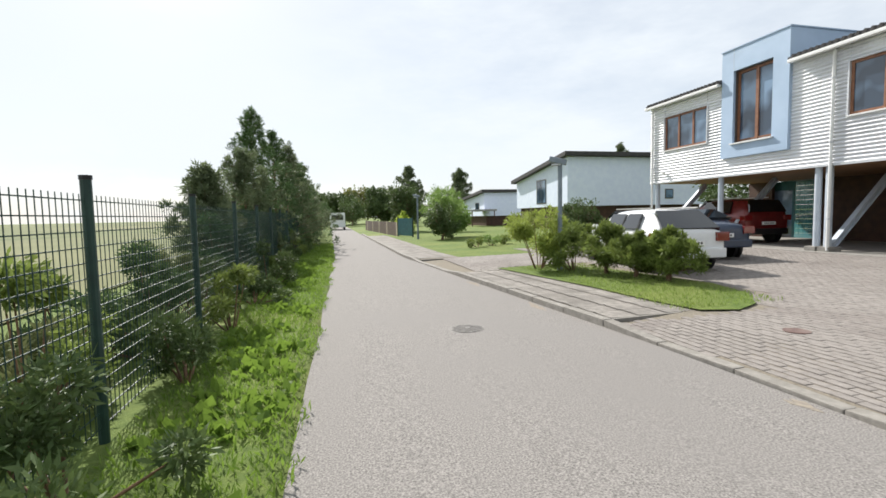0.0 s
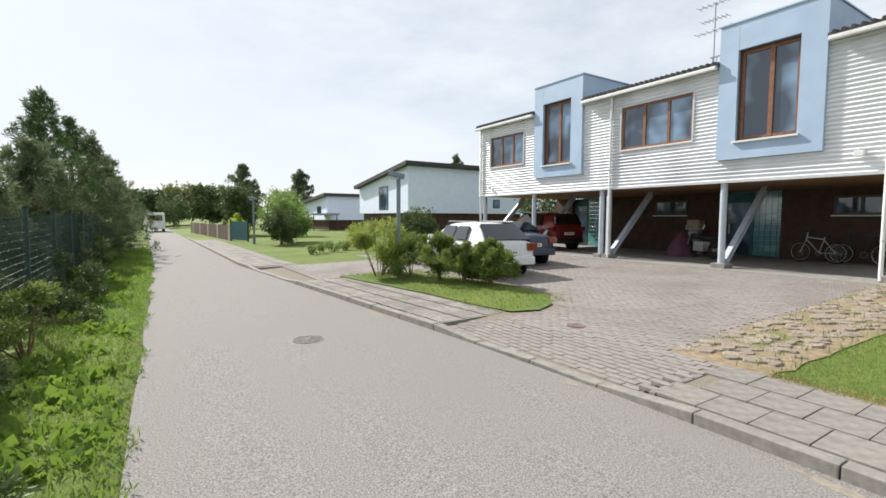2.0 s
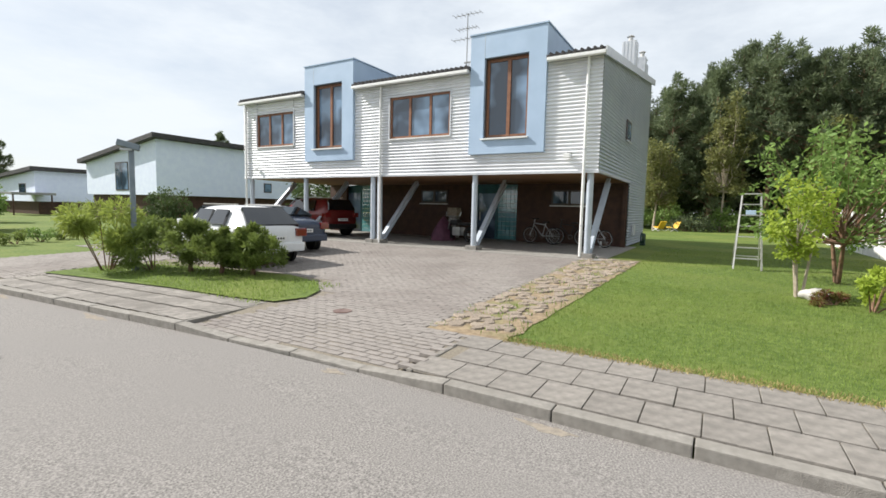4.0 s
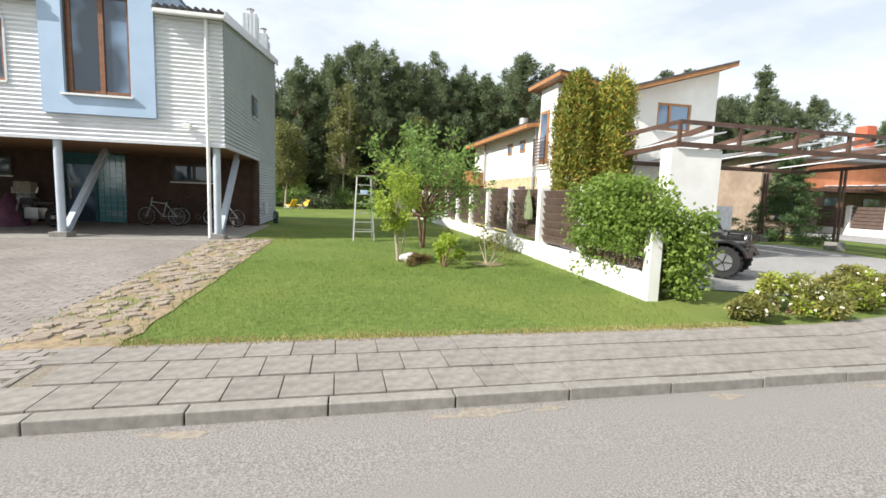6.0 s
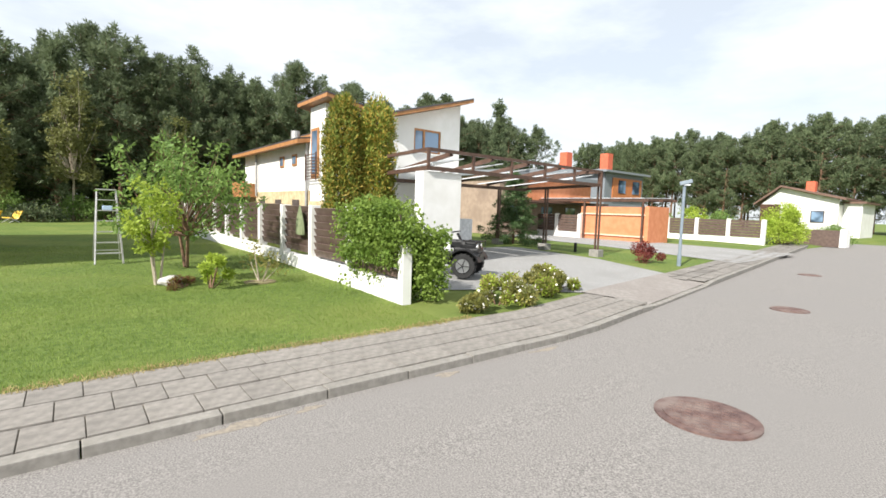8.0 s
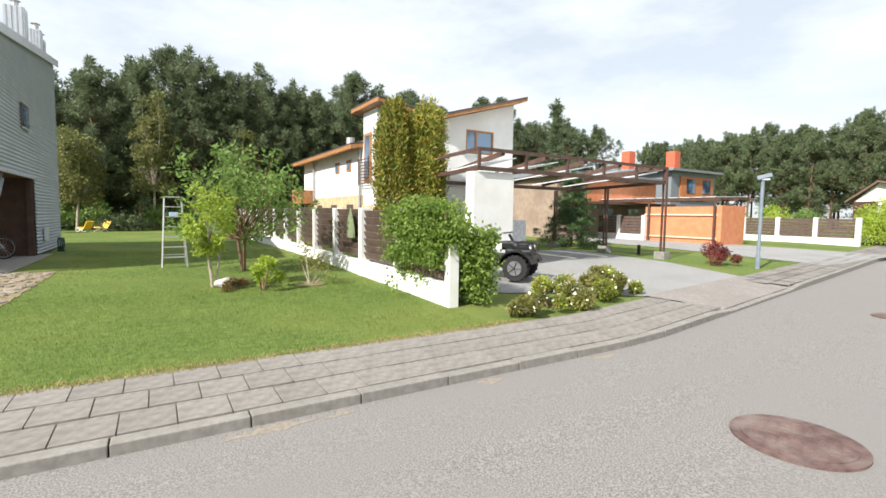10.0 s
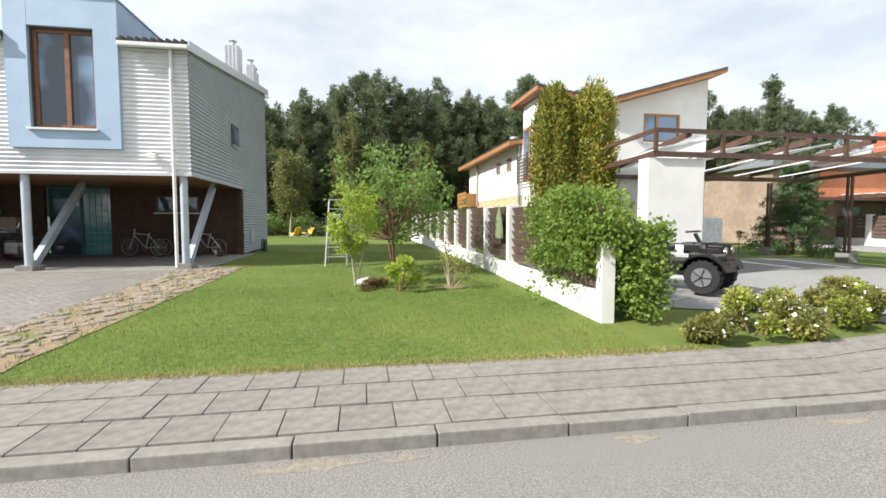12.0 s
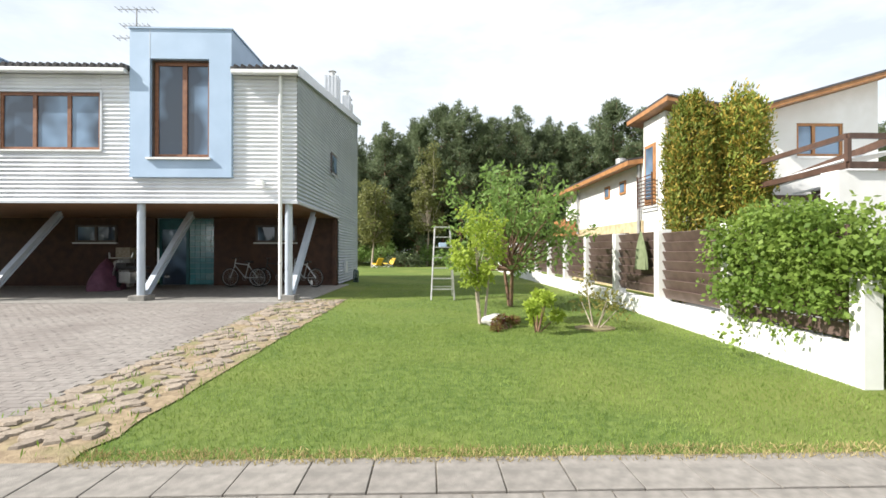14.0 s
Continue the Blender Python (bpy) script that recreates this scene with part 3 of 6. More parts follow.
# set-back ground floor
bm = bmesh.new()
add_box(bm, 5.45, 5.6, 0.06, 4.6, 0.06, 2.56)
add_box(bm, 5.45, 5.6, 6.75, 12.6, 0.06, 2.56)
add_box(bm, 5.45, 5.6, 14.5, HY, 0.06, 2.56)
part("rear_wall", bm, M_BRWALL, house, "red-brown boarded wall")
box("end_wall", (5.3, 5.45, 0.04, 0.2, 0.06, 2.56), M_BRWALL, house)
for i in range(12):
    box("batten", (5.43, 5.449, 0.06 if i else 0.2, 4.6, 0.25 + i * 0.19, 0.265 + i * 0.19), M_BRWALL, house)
for base in (4.6, 12.6):
    entry = new("entrance")
    entry.parent = house
    box("door_leaf", (5.75, 5.80, base + 1.15, base + 2.05, 0.08, 2.15), M_GLASS, entry, label="dark glazed door")
    box("door_frame", (5.72, 5.80, base + 1.05, base + 1.15, 0.08, 2.55), M_TEAL, entry)
    box("door_frame", (5.72, 5.80, base + 2.05, base + 2.15, 0.08, 2.55), M_TEAL, entry)
    box("door_head", (5.72, 5.80, base + 1.15, base + 2.05, 2.15, 2.55), M_TEAL, entry)
    for j in range(12):
        for i in range(5):
            box("glass_block", (5.70, 5.78, base + 0.02 + i * 0.2, base + 0.21 + i * 0.2, 0.08 + j * 0.205, 0.275 + j * 0.205), M_TURQ, entry)
    box("handle", (5.70, 5.74, base + 1.9, base + 1.94, 0.9, 1.3), M_ALU, entry)
for y0, y1 in ((1.55, 3.05), (8.1, 9.6)):
    w = framed_window("low_window", house, y0, y1, 1.66, 2.30, 5.36, (0.5,), M_DARKFRAME, sill=True)
box("end_window", (4.0, 4.9, -0.05, 0.0, 4.02, 4.74), M_DARKFRAME, house)
box("end_window_pane", (4.08, 4.82, -0.056, -0.051, 4.1, 4.66), M_GLASS, house)
box("end_window_sill", (3.96, 4.94, -0.10, -0.045, 3.97, 4.018), M_FASCIA, house)
for y in (0.24, 4.0, 8.0, 8.32, 11.9, 15.35):
    tube("column", (0.12, y, 0.2), (0.12, y, 2.56), 0.095, M_COL, house, sides=20)
    box("footing", (-0.10, 0.38, y - 0.2, y + 0.2, 0.03, 0.20), M_CONC, house, 0.015)
    if y != 8.32:
        br = new("brace")
        br.parent = house
        beam("brace_web", (0.22, y - 0.02, 0.18), (2.65, y - 0.02, 2.52), 0.02, 0.16, M_COL, br)
        for s in (-0.085, 0.085):
            beam("brace_flange", (0.22, y - 0.02, 0.18 + s * 1.35), (2.65, y - 0.02, 2.52 + s * 1.35), 0.15, 0.02, M_COL, br)
for y in (0.40, 7.86, 15.5):
    dp = tube("downpipe", (-0.07, y, 0.10), (-0.07, y, 5.80), 0.045, M_WHITE, house, sides=12)
    for z in (1.0, 3.2, 5.0):
        tube("bracket", (-0.07, y, z), (-0.07, y, z + 0.04), 0.055, M_FASCIA, dp)
for y in (0.8,):
    fl = box("floodlight", (-0.17, -0.05, y, y + 0.20, 2.98, 3.12), M_WHITE, house, 0.02)
    box("floodlight_arm", (-0.05, 0.0, y + 0.08, y + 0.12, 3.08, 3.17), M_GREY, fl)
fl = box("floodlight", (-0.15, -0.05, 14.7, 14.85, 2.95, 3.05), M_WHITE, house, 0.02)
for x, y, w, h in ((5.6, 0.06, 0.52, 1.2), (8.3, 0.08, 0.34, 0.95), (9.0, 0.1, 0.3, 0.7)):
    ch = box("chimney", (x, x + w, y, y + w, roof_z(x) - 0.1, roof_z(x) + h), M_FASCIA, house, 0.01, "pale metal-clad chimney")
    for i in range(4):
        box("chimney_seam", (x - 0.012, x - 0.002, y + w * (0.1 + i * 0.25), y + w * (0.1 + i * 0.25) + 0.03, roof_z(x), roof_z(x) + h), M_FASCIA, ch)
    tube("flue", (x + w / 2, y + w / 2, roof_z(x) + h), (x + w / 2, y + w / 2, roof_z(x) + h + 0.22), 0.09, M_ALU, ch)
    tube("cowl", (x + w / 2, y + w / 2, roof_z(x) + h + 0.22), (x + w / 2, y + w / 2, roof_z(x) + h + 0.3), 0.15, M_ALU, ch, r1=0.02)
rail = new("roof_railing")
rail.parent = house
for i in range(9):
    tube("baluster", (3.2, 5.0 + i * 0.14, roof_z(3.2)), (3.2, 5.0 + i * 0.14, roof_z(3.2) + 0.85), 0.014, M_GREY, rail, sides=6)
beam("top_rail", (3.2, 4.95, roof_z(3.2) + 0.87), (3.2, 6.2, roof_z(3.2) + 0.87), 0.05, 0.04, M_GREY, rail)
ant = new("aerial")
ant.parent = house
tube("mast", (3.6, 6.3, roof_z(3.6)), (3.6, 6.3, roof_z(3.6) + 2.9), 0.022, M_GREY, ant, sides=6)
for z, ln in ((2.85, 1.2), (2.3, 0.9), (1.9, 1.3)):
    beam("boom", (3.6, 6.3 - ln / 2, roof_z(3.6) + z), (3.6, 6.3 + ln / 2, roof_z(3.6) + z), 0.02, 0.02, M_GREY, ant)
    for i in range(7):
        yy = 6.3 - ln / 2 + ln * i / 6
        beam("element", (3.4, yy, roof_z(3.6) + z), (3.8, yy, roof_z(3.6) + z), 0.012, 0.012, M_GREY, ant)
mb = box("meter_box", (6.4, 6.75, -0.12, -0.03, 0.5, 0.95), M_FASCIA, house, 0.01)
slab = prism("carport_slab", [(-0.45, -0.3), (6, -0.3), (6, HY + 0.4), (-0.45, HY + 0.4)], -0.1, 0.065, M_CONC)
tagged(slab, "grey concrete floor under the house", "floor", kind="structure")

# ---- things under and by the house ----
def ring(name, c, r, tube_r, material, parent, axis="y", seg=24, side=6):
    bm = bmesh.new()
    pts = []
    for i in range(seg):
        a = 2 * math.pi * i / seg
        row = []
        for j in range(side):
            b = 2 * math.pi * j / side
            rr = r + tube_r * math.cos(b)
            u, v, w = rr * math.cos(a), rr * math.sin(a), tube_r * math.sin(b)
            p = (u, w, v) if axis == "y" else (w, u, v)
            row.append(bm.verts.new((c[0] + p[0], c[1] + p[1], c[2] + p[2])))
        pts.append(row)
    for i in range(seg):
        for j in range(side):
            bm.faces.new((pts[i][j], pts[(i + 1) % seg][j], pts[(i + 1) % seg][(j + 1) % side], pts[i][(j + 1) % side]))
    bmesh.ops.recalc_face_normals(bm, faces=bm.faces[:])
    return part(name, bm, material, parent, smooth=True)


def bicycle(at, turn, paint, label):
    b = thing("bicycle", label, "bicycle", at, turn, "parked bicycles")
    for x in (-0.52, 0.52):
        w = ring("wheel", (x, 0, 0.34), 0.32, 0.022, M_TYRE, b)
        ring("rim", (x, 0, 0.34), 0.295, 0.012, M_RIM, w, side=4)
        for i in range(8):
            a = math.pi * i / 8
            tube("spoke", (x - 0.29 * math.cos(a), 0, 0.34 - 0.29 * math.sin(a)), (x + 0.29 * math.cos(a), 0, 0.34 + 0.29 * math.sin(a)), 0.003, M_RIM, w, sides=4)
    bm = bmesh.new()
    for p, q in (((-0.52, 0, 0.34), (-0.05, 0, 0.32)), ((-0.05, 0, 0.32), (-0.2, 0, 0.85)), ((-0.05, 0, 0.32), (0.36, 0, 0.78)), ((-0.18, 0, 0.78), (0.34, 0, 0.84)), ((-0.52, 0, 0.34), (-0.18, 0, 0.76)), ((0.36, 0, 0.72), (0.52, 0, 0.34)), ((0.36, 0, 0.72), (0.31, 0, 1.0))):
        add_tube(bm, p, q, 0.02, sides=6)
    part("frame", bm, paint, b)
    box("saddle", (-0.33, -0.07, -0.07, 0.07, 0.86, 0.92), M_BLACK, b, 0.02)
    tube("handlebar", (0.30, -0.29, 1.02), (0.30, 0.29, 1.02), 0.014, M_BLACK, b, sides=6)
    ring("chainring", (-0.05, 0.03, 0.32), 0.09, 0.008, M_GREY, b, seg=16, side=4)
    return b


bicycle((4.7, 3.2, 0.065), 80, M_RIM, "silver bicycle leaning under the house")
bicycle((4.9, 2.1, 0.065), 95, M_BLACK, "dark bicycle standing under the house")
bicycle((4.6, 1.1, 0.065), 70, M_RIM, "grey bicycle beside the brown wall")


def motorbike(at, turn):
    m = thing("motorcycle", "black motorcycle with silver fittings parked under the house", "motorcycle", at, turn)
    for x in (-0.65, 0.65):
        w = ring("wheel", (x, 0, 0.32), 0.24, 0.075, M_TYRE, m, side=8)
        ring("rim", (x, 0, 0.32), 0.18, 0.02, M_RIM, w, side=4)
        tube("hub", (x, -0.06, 0.32), (x, 0.06, 0.32), 0.06, M_RIM, w)
    box("engine", (-0.25, 0.25, -0.16, 0.16, 0.25, 0.6), M_RIM, m, 0.04)
    box("fuel_tank", (-0.05, 0.42, -0.15, 0.15, 0.68, 0.9), M_BLACK, m, 0.08)
    box("seat", (-0.75, -0.05, -0.14, 0.14, 0.68, 0.8), M_BLACK, m, 0.05)
    beam("fork", (0.65, 0.09, 0.32), (0.42, 0.09, 0.95), 0.04, 0.04, M_RIM, m)
    beam("fork", (0.65, -0.09, 0.32), (0.42, -0.09, 0.95), 0.04, 0.04, M_RIM, m)
    tube("handlebar", (0.38, -0.38, 1.05), (0.38, 0.38, 1.05), 0.015, M_RIM, m, sides=6)
    tube("headlight", (0.48, 0, 0.88), (0.58, 0, 0.87), 0.09, M_RIM, m)
    tube("exhaust", (-0.8, -0.18, 0.32), (0.1, -0.16, 0.3), 0.045, M_RIM, m)
    tube("mirror", (0.36, 0.36, 1.05), (0.33, 0.4, 1.22), 0.025, M_RIM, m, sides=6)
    tube("mirror", (0.36, -0.36, 1.05), (0.33, -0.4, 1.22), 0.025, M_RIM, m, sides=6)
    return m


motorbike((3.1, 6.2, 0.065), 70)


def draped(name, label, cat, at, r, h, material, seed, seg=28):
    """A loose cover over something: a folded, tapering skirt."""
    vs, fs = [], []
    rings_ = 12
    for k in range(rings_ + 1):
        f = k / rings_
        rr = r * (1 - f ** 2.2 * 0.92)
        for i in range(seg):
            a = 2 * math.pi * i / seg
            fold = 1 + 0.10 * (1 - f) * math.sin(7 * a + seed) + 0.05 * math.sin(3 * a + 5 * f + seed)
            vs.append((rr * fold * math.cos(a), rr * 0.75 * fold * math.sin(a), h * f * (1 + 0.03 * math.sin(2 * a + seed))))
    for k in range(rings_):
        for i in range(seg):
            fs.append((k * seg + i, k * seg + (i + 1) % seg, (k + 1) * seg + (i + 1) % seg, (k + 1) * seg + i))
    fs.append(tuple(rings_ * seg + i for i in range(seg)))
    ob = raw(name, vs, fs, material, smooth=True)
    ob.location = at
    return tagged(ob, label, cat)


draped("covered_scooter", "purple tarpaulin draped over a parked scooter", "tarpaulin", (3.4, 7.1, 0.065), 0.62, 1.0, M_PURPLE, 1.0)
heap = thing("cardboard_box", "brown cardboard box on a stand under the house", "box", (5.0, 7.5, 0.065))
box("carton", (-0.2, 0.2, -0.25, 0.25, 1.0, 1.4), M_BARKP, heap, 0.01)
box("stand", (-0.15, 0.15, -0.2, 0.2, 0.0, 1.0), M_GREY, heap)
hose = thing("hose_reel", "dark green garden hose on a reel by the wall", "hose", (7.4, -0.35, 0.06))
for i in range(3):
    ring("hose_loop", (0, -0.06 + 0.06 * i, 0.28), 0.2 + 0.015 * i, 0.025, M_GREENPOST, hose)
box("reel_foot", (-0.2, 0.2, -0.1, 0.1, 0.0, 0.05), M_GREENPOST, hose)
tagged(box("wash_bottle", (4.55, 4.62, 0.75, 0.82, 0.065, 0.3), M_WHITE, None, 0.015), "white plastic bottle on the concrete floor", "bottle")


# ---- vehicles ----
def section_body(name, stations, material, parent):
    """A car body lofted along x from sections (x, half width low, half width top, z low, z shoulder, z top)."""
    vs, fs = [], []
    for x, wl_, wt, zl, zs, zt in stations:
        prof = [(-wl_ * 0.92, zl), (-wl_, zl + 0.12), (-wl_ * 1.0, zs - 0.08), (-wl_ * 0.965, zs), (-wt, zt - 0.06), (-wt * 0.8, zt), (wt * 0.8, zt), (wt, zt - 0.06), (wl_ * 0.965, zs), (wl_, zs - 0.08), (wl_, zl + 0.12), (wl_ * 0.92, zl)]
        vs += [(x, y, z) for y, z in prof]
    n = 12
    for i in range(len(stations) - 1):
        for j in range(n):
            fs.append((i * n + j, i * n + (j + 1) % n, (i + 1) * n + (j + 1) % n, (i + 1) * n + j))
    fs.append(tuple(range(n)))
    fs.append(tuple((len(stations) - 1) * n + j for j in range(n))[::-1])
    bm = bmesh.new()
    bv = [bm.verts.new(v) for v in vs]
    for f in fs:
        bm.faces.new([bv[i] for i in f])
    bmesh.ops.recalc_face_normals(bm, faces=bm.faces[:])
    ob = part(name, bm, material, parent, smooth=True)
    md = ob.modifiers.new("soft", "SUBSURF")
    md.levels = md.render_levels = 2
    return ob


def glass_patch(name, quad, parent, lift=0.03):
    vs = [Vector(q) for q in quad]
    nrm = (vs[1] - vs[0]).cross(vs[2] - vs[0]).normalized()
    a = [v + nrm * lift for v in vs]
    b = [v - nrm * lift for v in vs]
    bm = bmesh.new()
    va, vb = [bm.verts.new(v) for v in a], [bm.verts.new(v) for v in b]
    bm.faces.new(va)
    bm.faces.new(vb[::-1])
    for i in range(4):
        bm.faces.new((va[i], vb[i], vb[(i + 1) % 4], va[(i + 1) % 4]))
    bmesh.ops.recalc_face_normals(bm, faces=bm.faces[:])
    return part(name, bm, M_CARGLASS, parent)


def car(label, at, turn, paint, style, group="parked cars"):
    """Forward is +x; the tail at x = 0."""
    c = thing("car", label, "car", at, turn, group)
    if style == "wagon":
        st = [(0.0, 0.72, 0.62, 0.38, 0.72, 0.86), (0.06, 0.82, 0.64, 0.30, 0.86, 1.05), (0.34, 0.86, 0.62, 0.26, 0.92, 1.22), (0.74, 0.88, 0.60, 0.24, 0.93, 1.41), (1.6, 0.89, 0.62, 0.22, 0.92, 1.46), (2.5, 0.89, 0.61, 0.22, 0.92, 1.44), (3.0, 0.89, 0.60, 0.22, 0.92, 1.28), (3.45, 0.88, 0.70, 0.22, 0.90, 0.98), (4.2, 0.86, 0.68, 0.24, 0.78, 0.86), (4.5, 0.78, 0.6, 0.28, 0.66, 0.74), (4.6, 0.66, 0.5, 0.34, 0.55, 0.62)]
    elif style == "sedan":
        st = [(0.0, 0.72, 0.62, 0.40, 0.74, 0.88), (0.06, 0.82, 0.66, 0.32, 0.86, 0.99), (0.7, 0.88, 0.64, 0.26, 0.92, 1.05), (1.3, 0.89, 0.58, 0.23, 0.93, 1.38), (2.0, 0.89, 0.60, 0.22, 0.92, 1.43), (2.6, 0.89, 0.60, 0.22, 0.92, 1.40), (3.2, 0.88, 0.62, 0.22, 0.91, 1.12), (3.5, 0.88, 0.7, 0.22, 0.89, 0.97), (4.2, 0.86, 0.68, 0.24, 0.8, 0.87), (4.5, 0.78, 0.6, 0.28, 0.66, 0.74), (4.6, 0.66, 0.5, 0.34, 0.55, 0.62)]
    else:
        st = [(0.0, 0.76, 0.66, 0.46, 0.9, 1.1), (0.06, 0.86, 0.7, 0.40, 1.02, 1.3), (0.28, 0.92, 0.66, 0.36, 1.08, 1.62), (0.6, 0.93, 0.67, 0.34, 1.08, 1.70), (1.6, 0.94, 0.68, 0.32, 1.07, 1.73), (2.6, 0.94, 0.67, 0.32, 1.06, 1.70), (3.1, 0.93, 0.66, 0.32, 1.06, 1.45), (3.5, 0.92, 0.76, 0.32, 1.04, 1.14), (4.2, 0.9, 0.74, 0.34, 0.95, 1.03), (4.5, 0.84, 0.66, 0.38, 0.8, 0.9), (4.6, 0.72, 0.55, 0.42, 0.65, 0.74)]
    section_body("body", st, paint, c)
    k = {"wagon": (0.93, 1.42, 0.87, 0.62), "sedan": (0.93, 1.38, 0.87, 0.60), "suv": (1.08, 1.68, 0.92, 0.68)}[style]
    zs, zt, ws, wt = k
    back = {"wagon": ((0.10, zs), (0.68, zt - 0.03)), "sedan": ((0.72, 1.06), (1.27, zt - 0.03)), "suv": ((0.07, zs + 0.05), (0.3, zt - 0.05))}[style]
    glass_patch("rear_window", [(back[0][0] - 0.04, ws - 0.2, back[0][1] + 0.04), (back[0][0] - 0.04, -ws + 0.2, back[0][1] + 0.04), (back[1][0] - 0.06, -wt + 0.1, back[1][1] - 0.02), (back[1][0] - 0.06, wt - 0.1, back[1][1] - 0.02)], c, 0.05)
    glass_patch("windscreen", [(3.42, -ws + 0.2, zs + 0.08), (3.42, ws - 0.2, zs + 0.08), (2.72, wt - 0.06, zt - 0.02), (2.72, -wt + 0.06, zt - 0.02)], c)
    for s in (-1, 1):
        for a, b in ((0.78 if style != "sedan" else 1.35, 1.55), (1.62, 2.5)):
            quad = [(a, s * (ws + 0.0), zs + 0.05), (b, s * (ws + 0.0), zs + 0.05), (b, s * (wt + 0.045), zt - 0.09), (a + 0.12, s * (wt + 0.045), zt - 0.09)]
            glass_patch("side_window", quad if s < 0 else quad[::-1], c)
        lamp = box("tail_light", (-0.03, 0.26, s * (ws - 0.01) - 0.3 * (s > 0), s * (ws - 0.01) + 0.3 * (s < 0), zs - 0.22, zs - 0.02), M_LAMPRED, c, 0.02, "red tail light")
        box("mirror", (2.95, 3.12, s * (ws + 0.12) - 0.07, s * (ws + 0.12) + 0.07, zs - 0.02, zs + 0.13), paint, c, 0.03)
        box("headlight", (4.2, 4.42, s * 0.62 - 0.14, s * 0.62 + 0.14, zs - 0.28, zs - 0.14), M_WHITE, c, 0.02)
        for x in (0.82, 3.62):
            rr = 0.315 if style != "suv" else 0.36
            arch = tube("wheel_arch", (x, s * 0.80, rr), (x, s * (ws + 0.012), rr), rr + 0.05, M_BLACK, c, sides=24)
            wheel = tube("wheel", (x, s * 0.70, rr), (x, s * (ws + 0.02), rr), rr, M_TYRE, c, sides=24)
            tube("rim", (x, s * (ws + 0.02), rr), (x, s * (ws + 0.03), rr), rr * 0.68, M_RIM, wheel, sides=20)
            tube("hub", (x, s * (ws + 0.03), rr), (x, s * (ws + 0.04), rr), rr * 0.2, M_GREY, wheel, sides=10)
    box("bumper", (-0.06, 0.1, -0.78, 0.78, 0.34, 0.56), paint if style != "suv" else M_BLACK, c, 0.04)
    box("number_plate", (-0.075, -0.06, -0.26, 0.26, 0.62 if style != "suv" else 0.7, 0.73 if style != "suv" else 0.81), M_WHITE, c, label="white plate with unreadable dark bars")
    for i in range(6):
        box("plate_bar", (-0.08, -0.076, -0.2 + i * 0.068, -0.16 + i * 0.068, 0.65 if style != "suv" else 0.73, 0.70 if style != "suv" else 0.78), M_BLACK, c)
    if style != "sedan":
        for s in (-1, 1):
            beam("roof_rail", (0.7, s * 0.56, zt + 0.05), (2.6, s * 0.56, zt + 0.05), 0.03, 0.03, M_ALU, c)
    return c


car("white estate car with red tail lights on the block paving", (-6.3, 6.1, gz(-6.0)), 80, M_WHITECAR, "wagon")
car("dark blue saloon car beside the white estate car", (-3.95, 7.65, gz(-3.5)), 78, M_BLUECAR, "sedan")
car("dark red off-road car parked beside the columns", (1.75, 11.4, 0.065), 80, M_REDCAR, "suv")

# ---- plants ----
def spread(n, r, z0, z1, power=1.0):
    a, q = RND.uniform(0, 2 * math.pi, n), np.sqrt(RND.uniform(0, 1, n))
    return np.stack([r * q * np.cos(a), r * q * np.sin(a), RND.uniform(z0, z1, n)], 1)


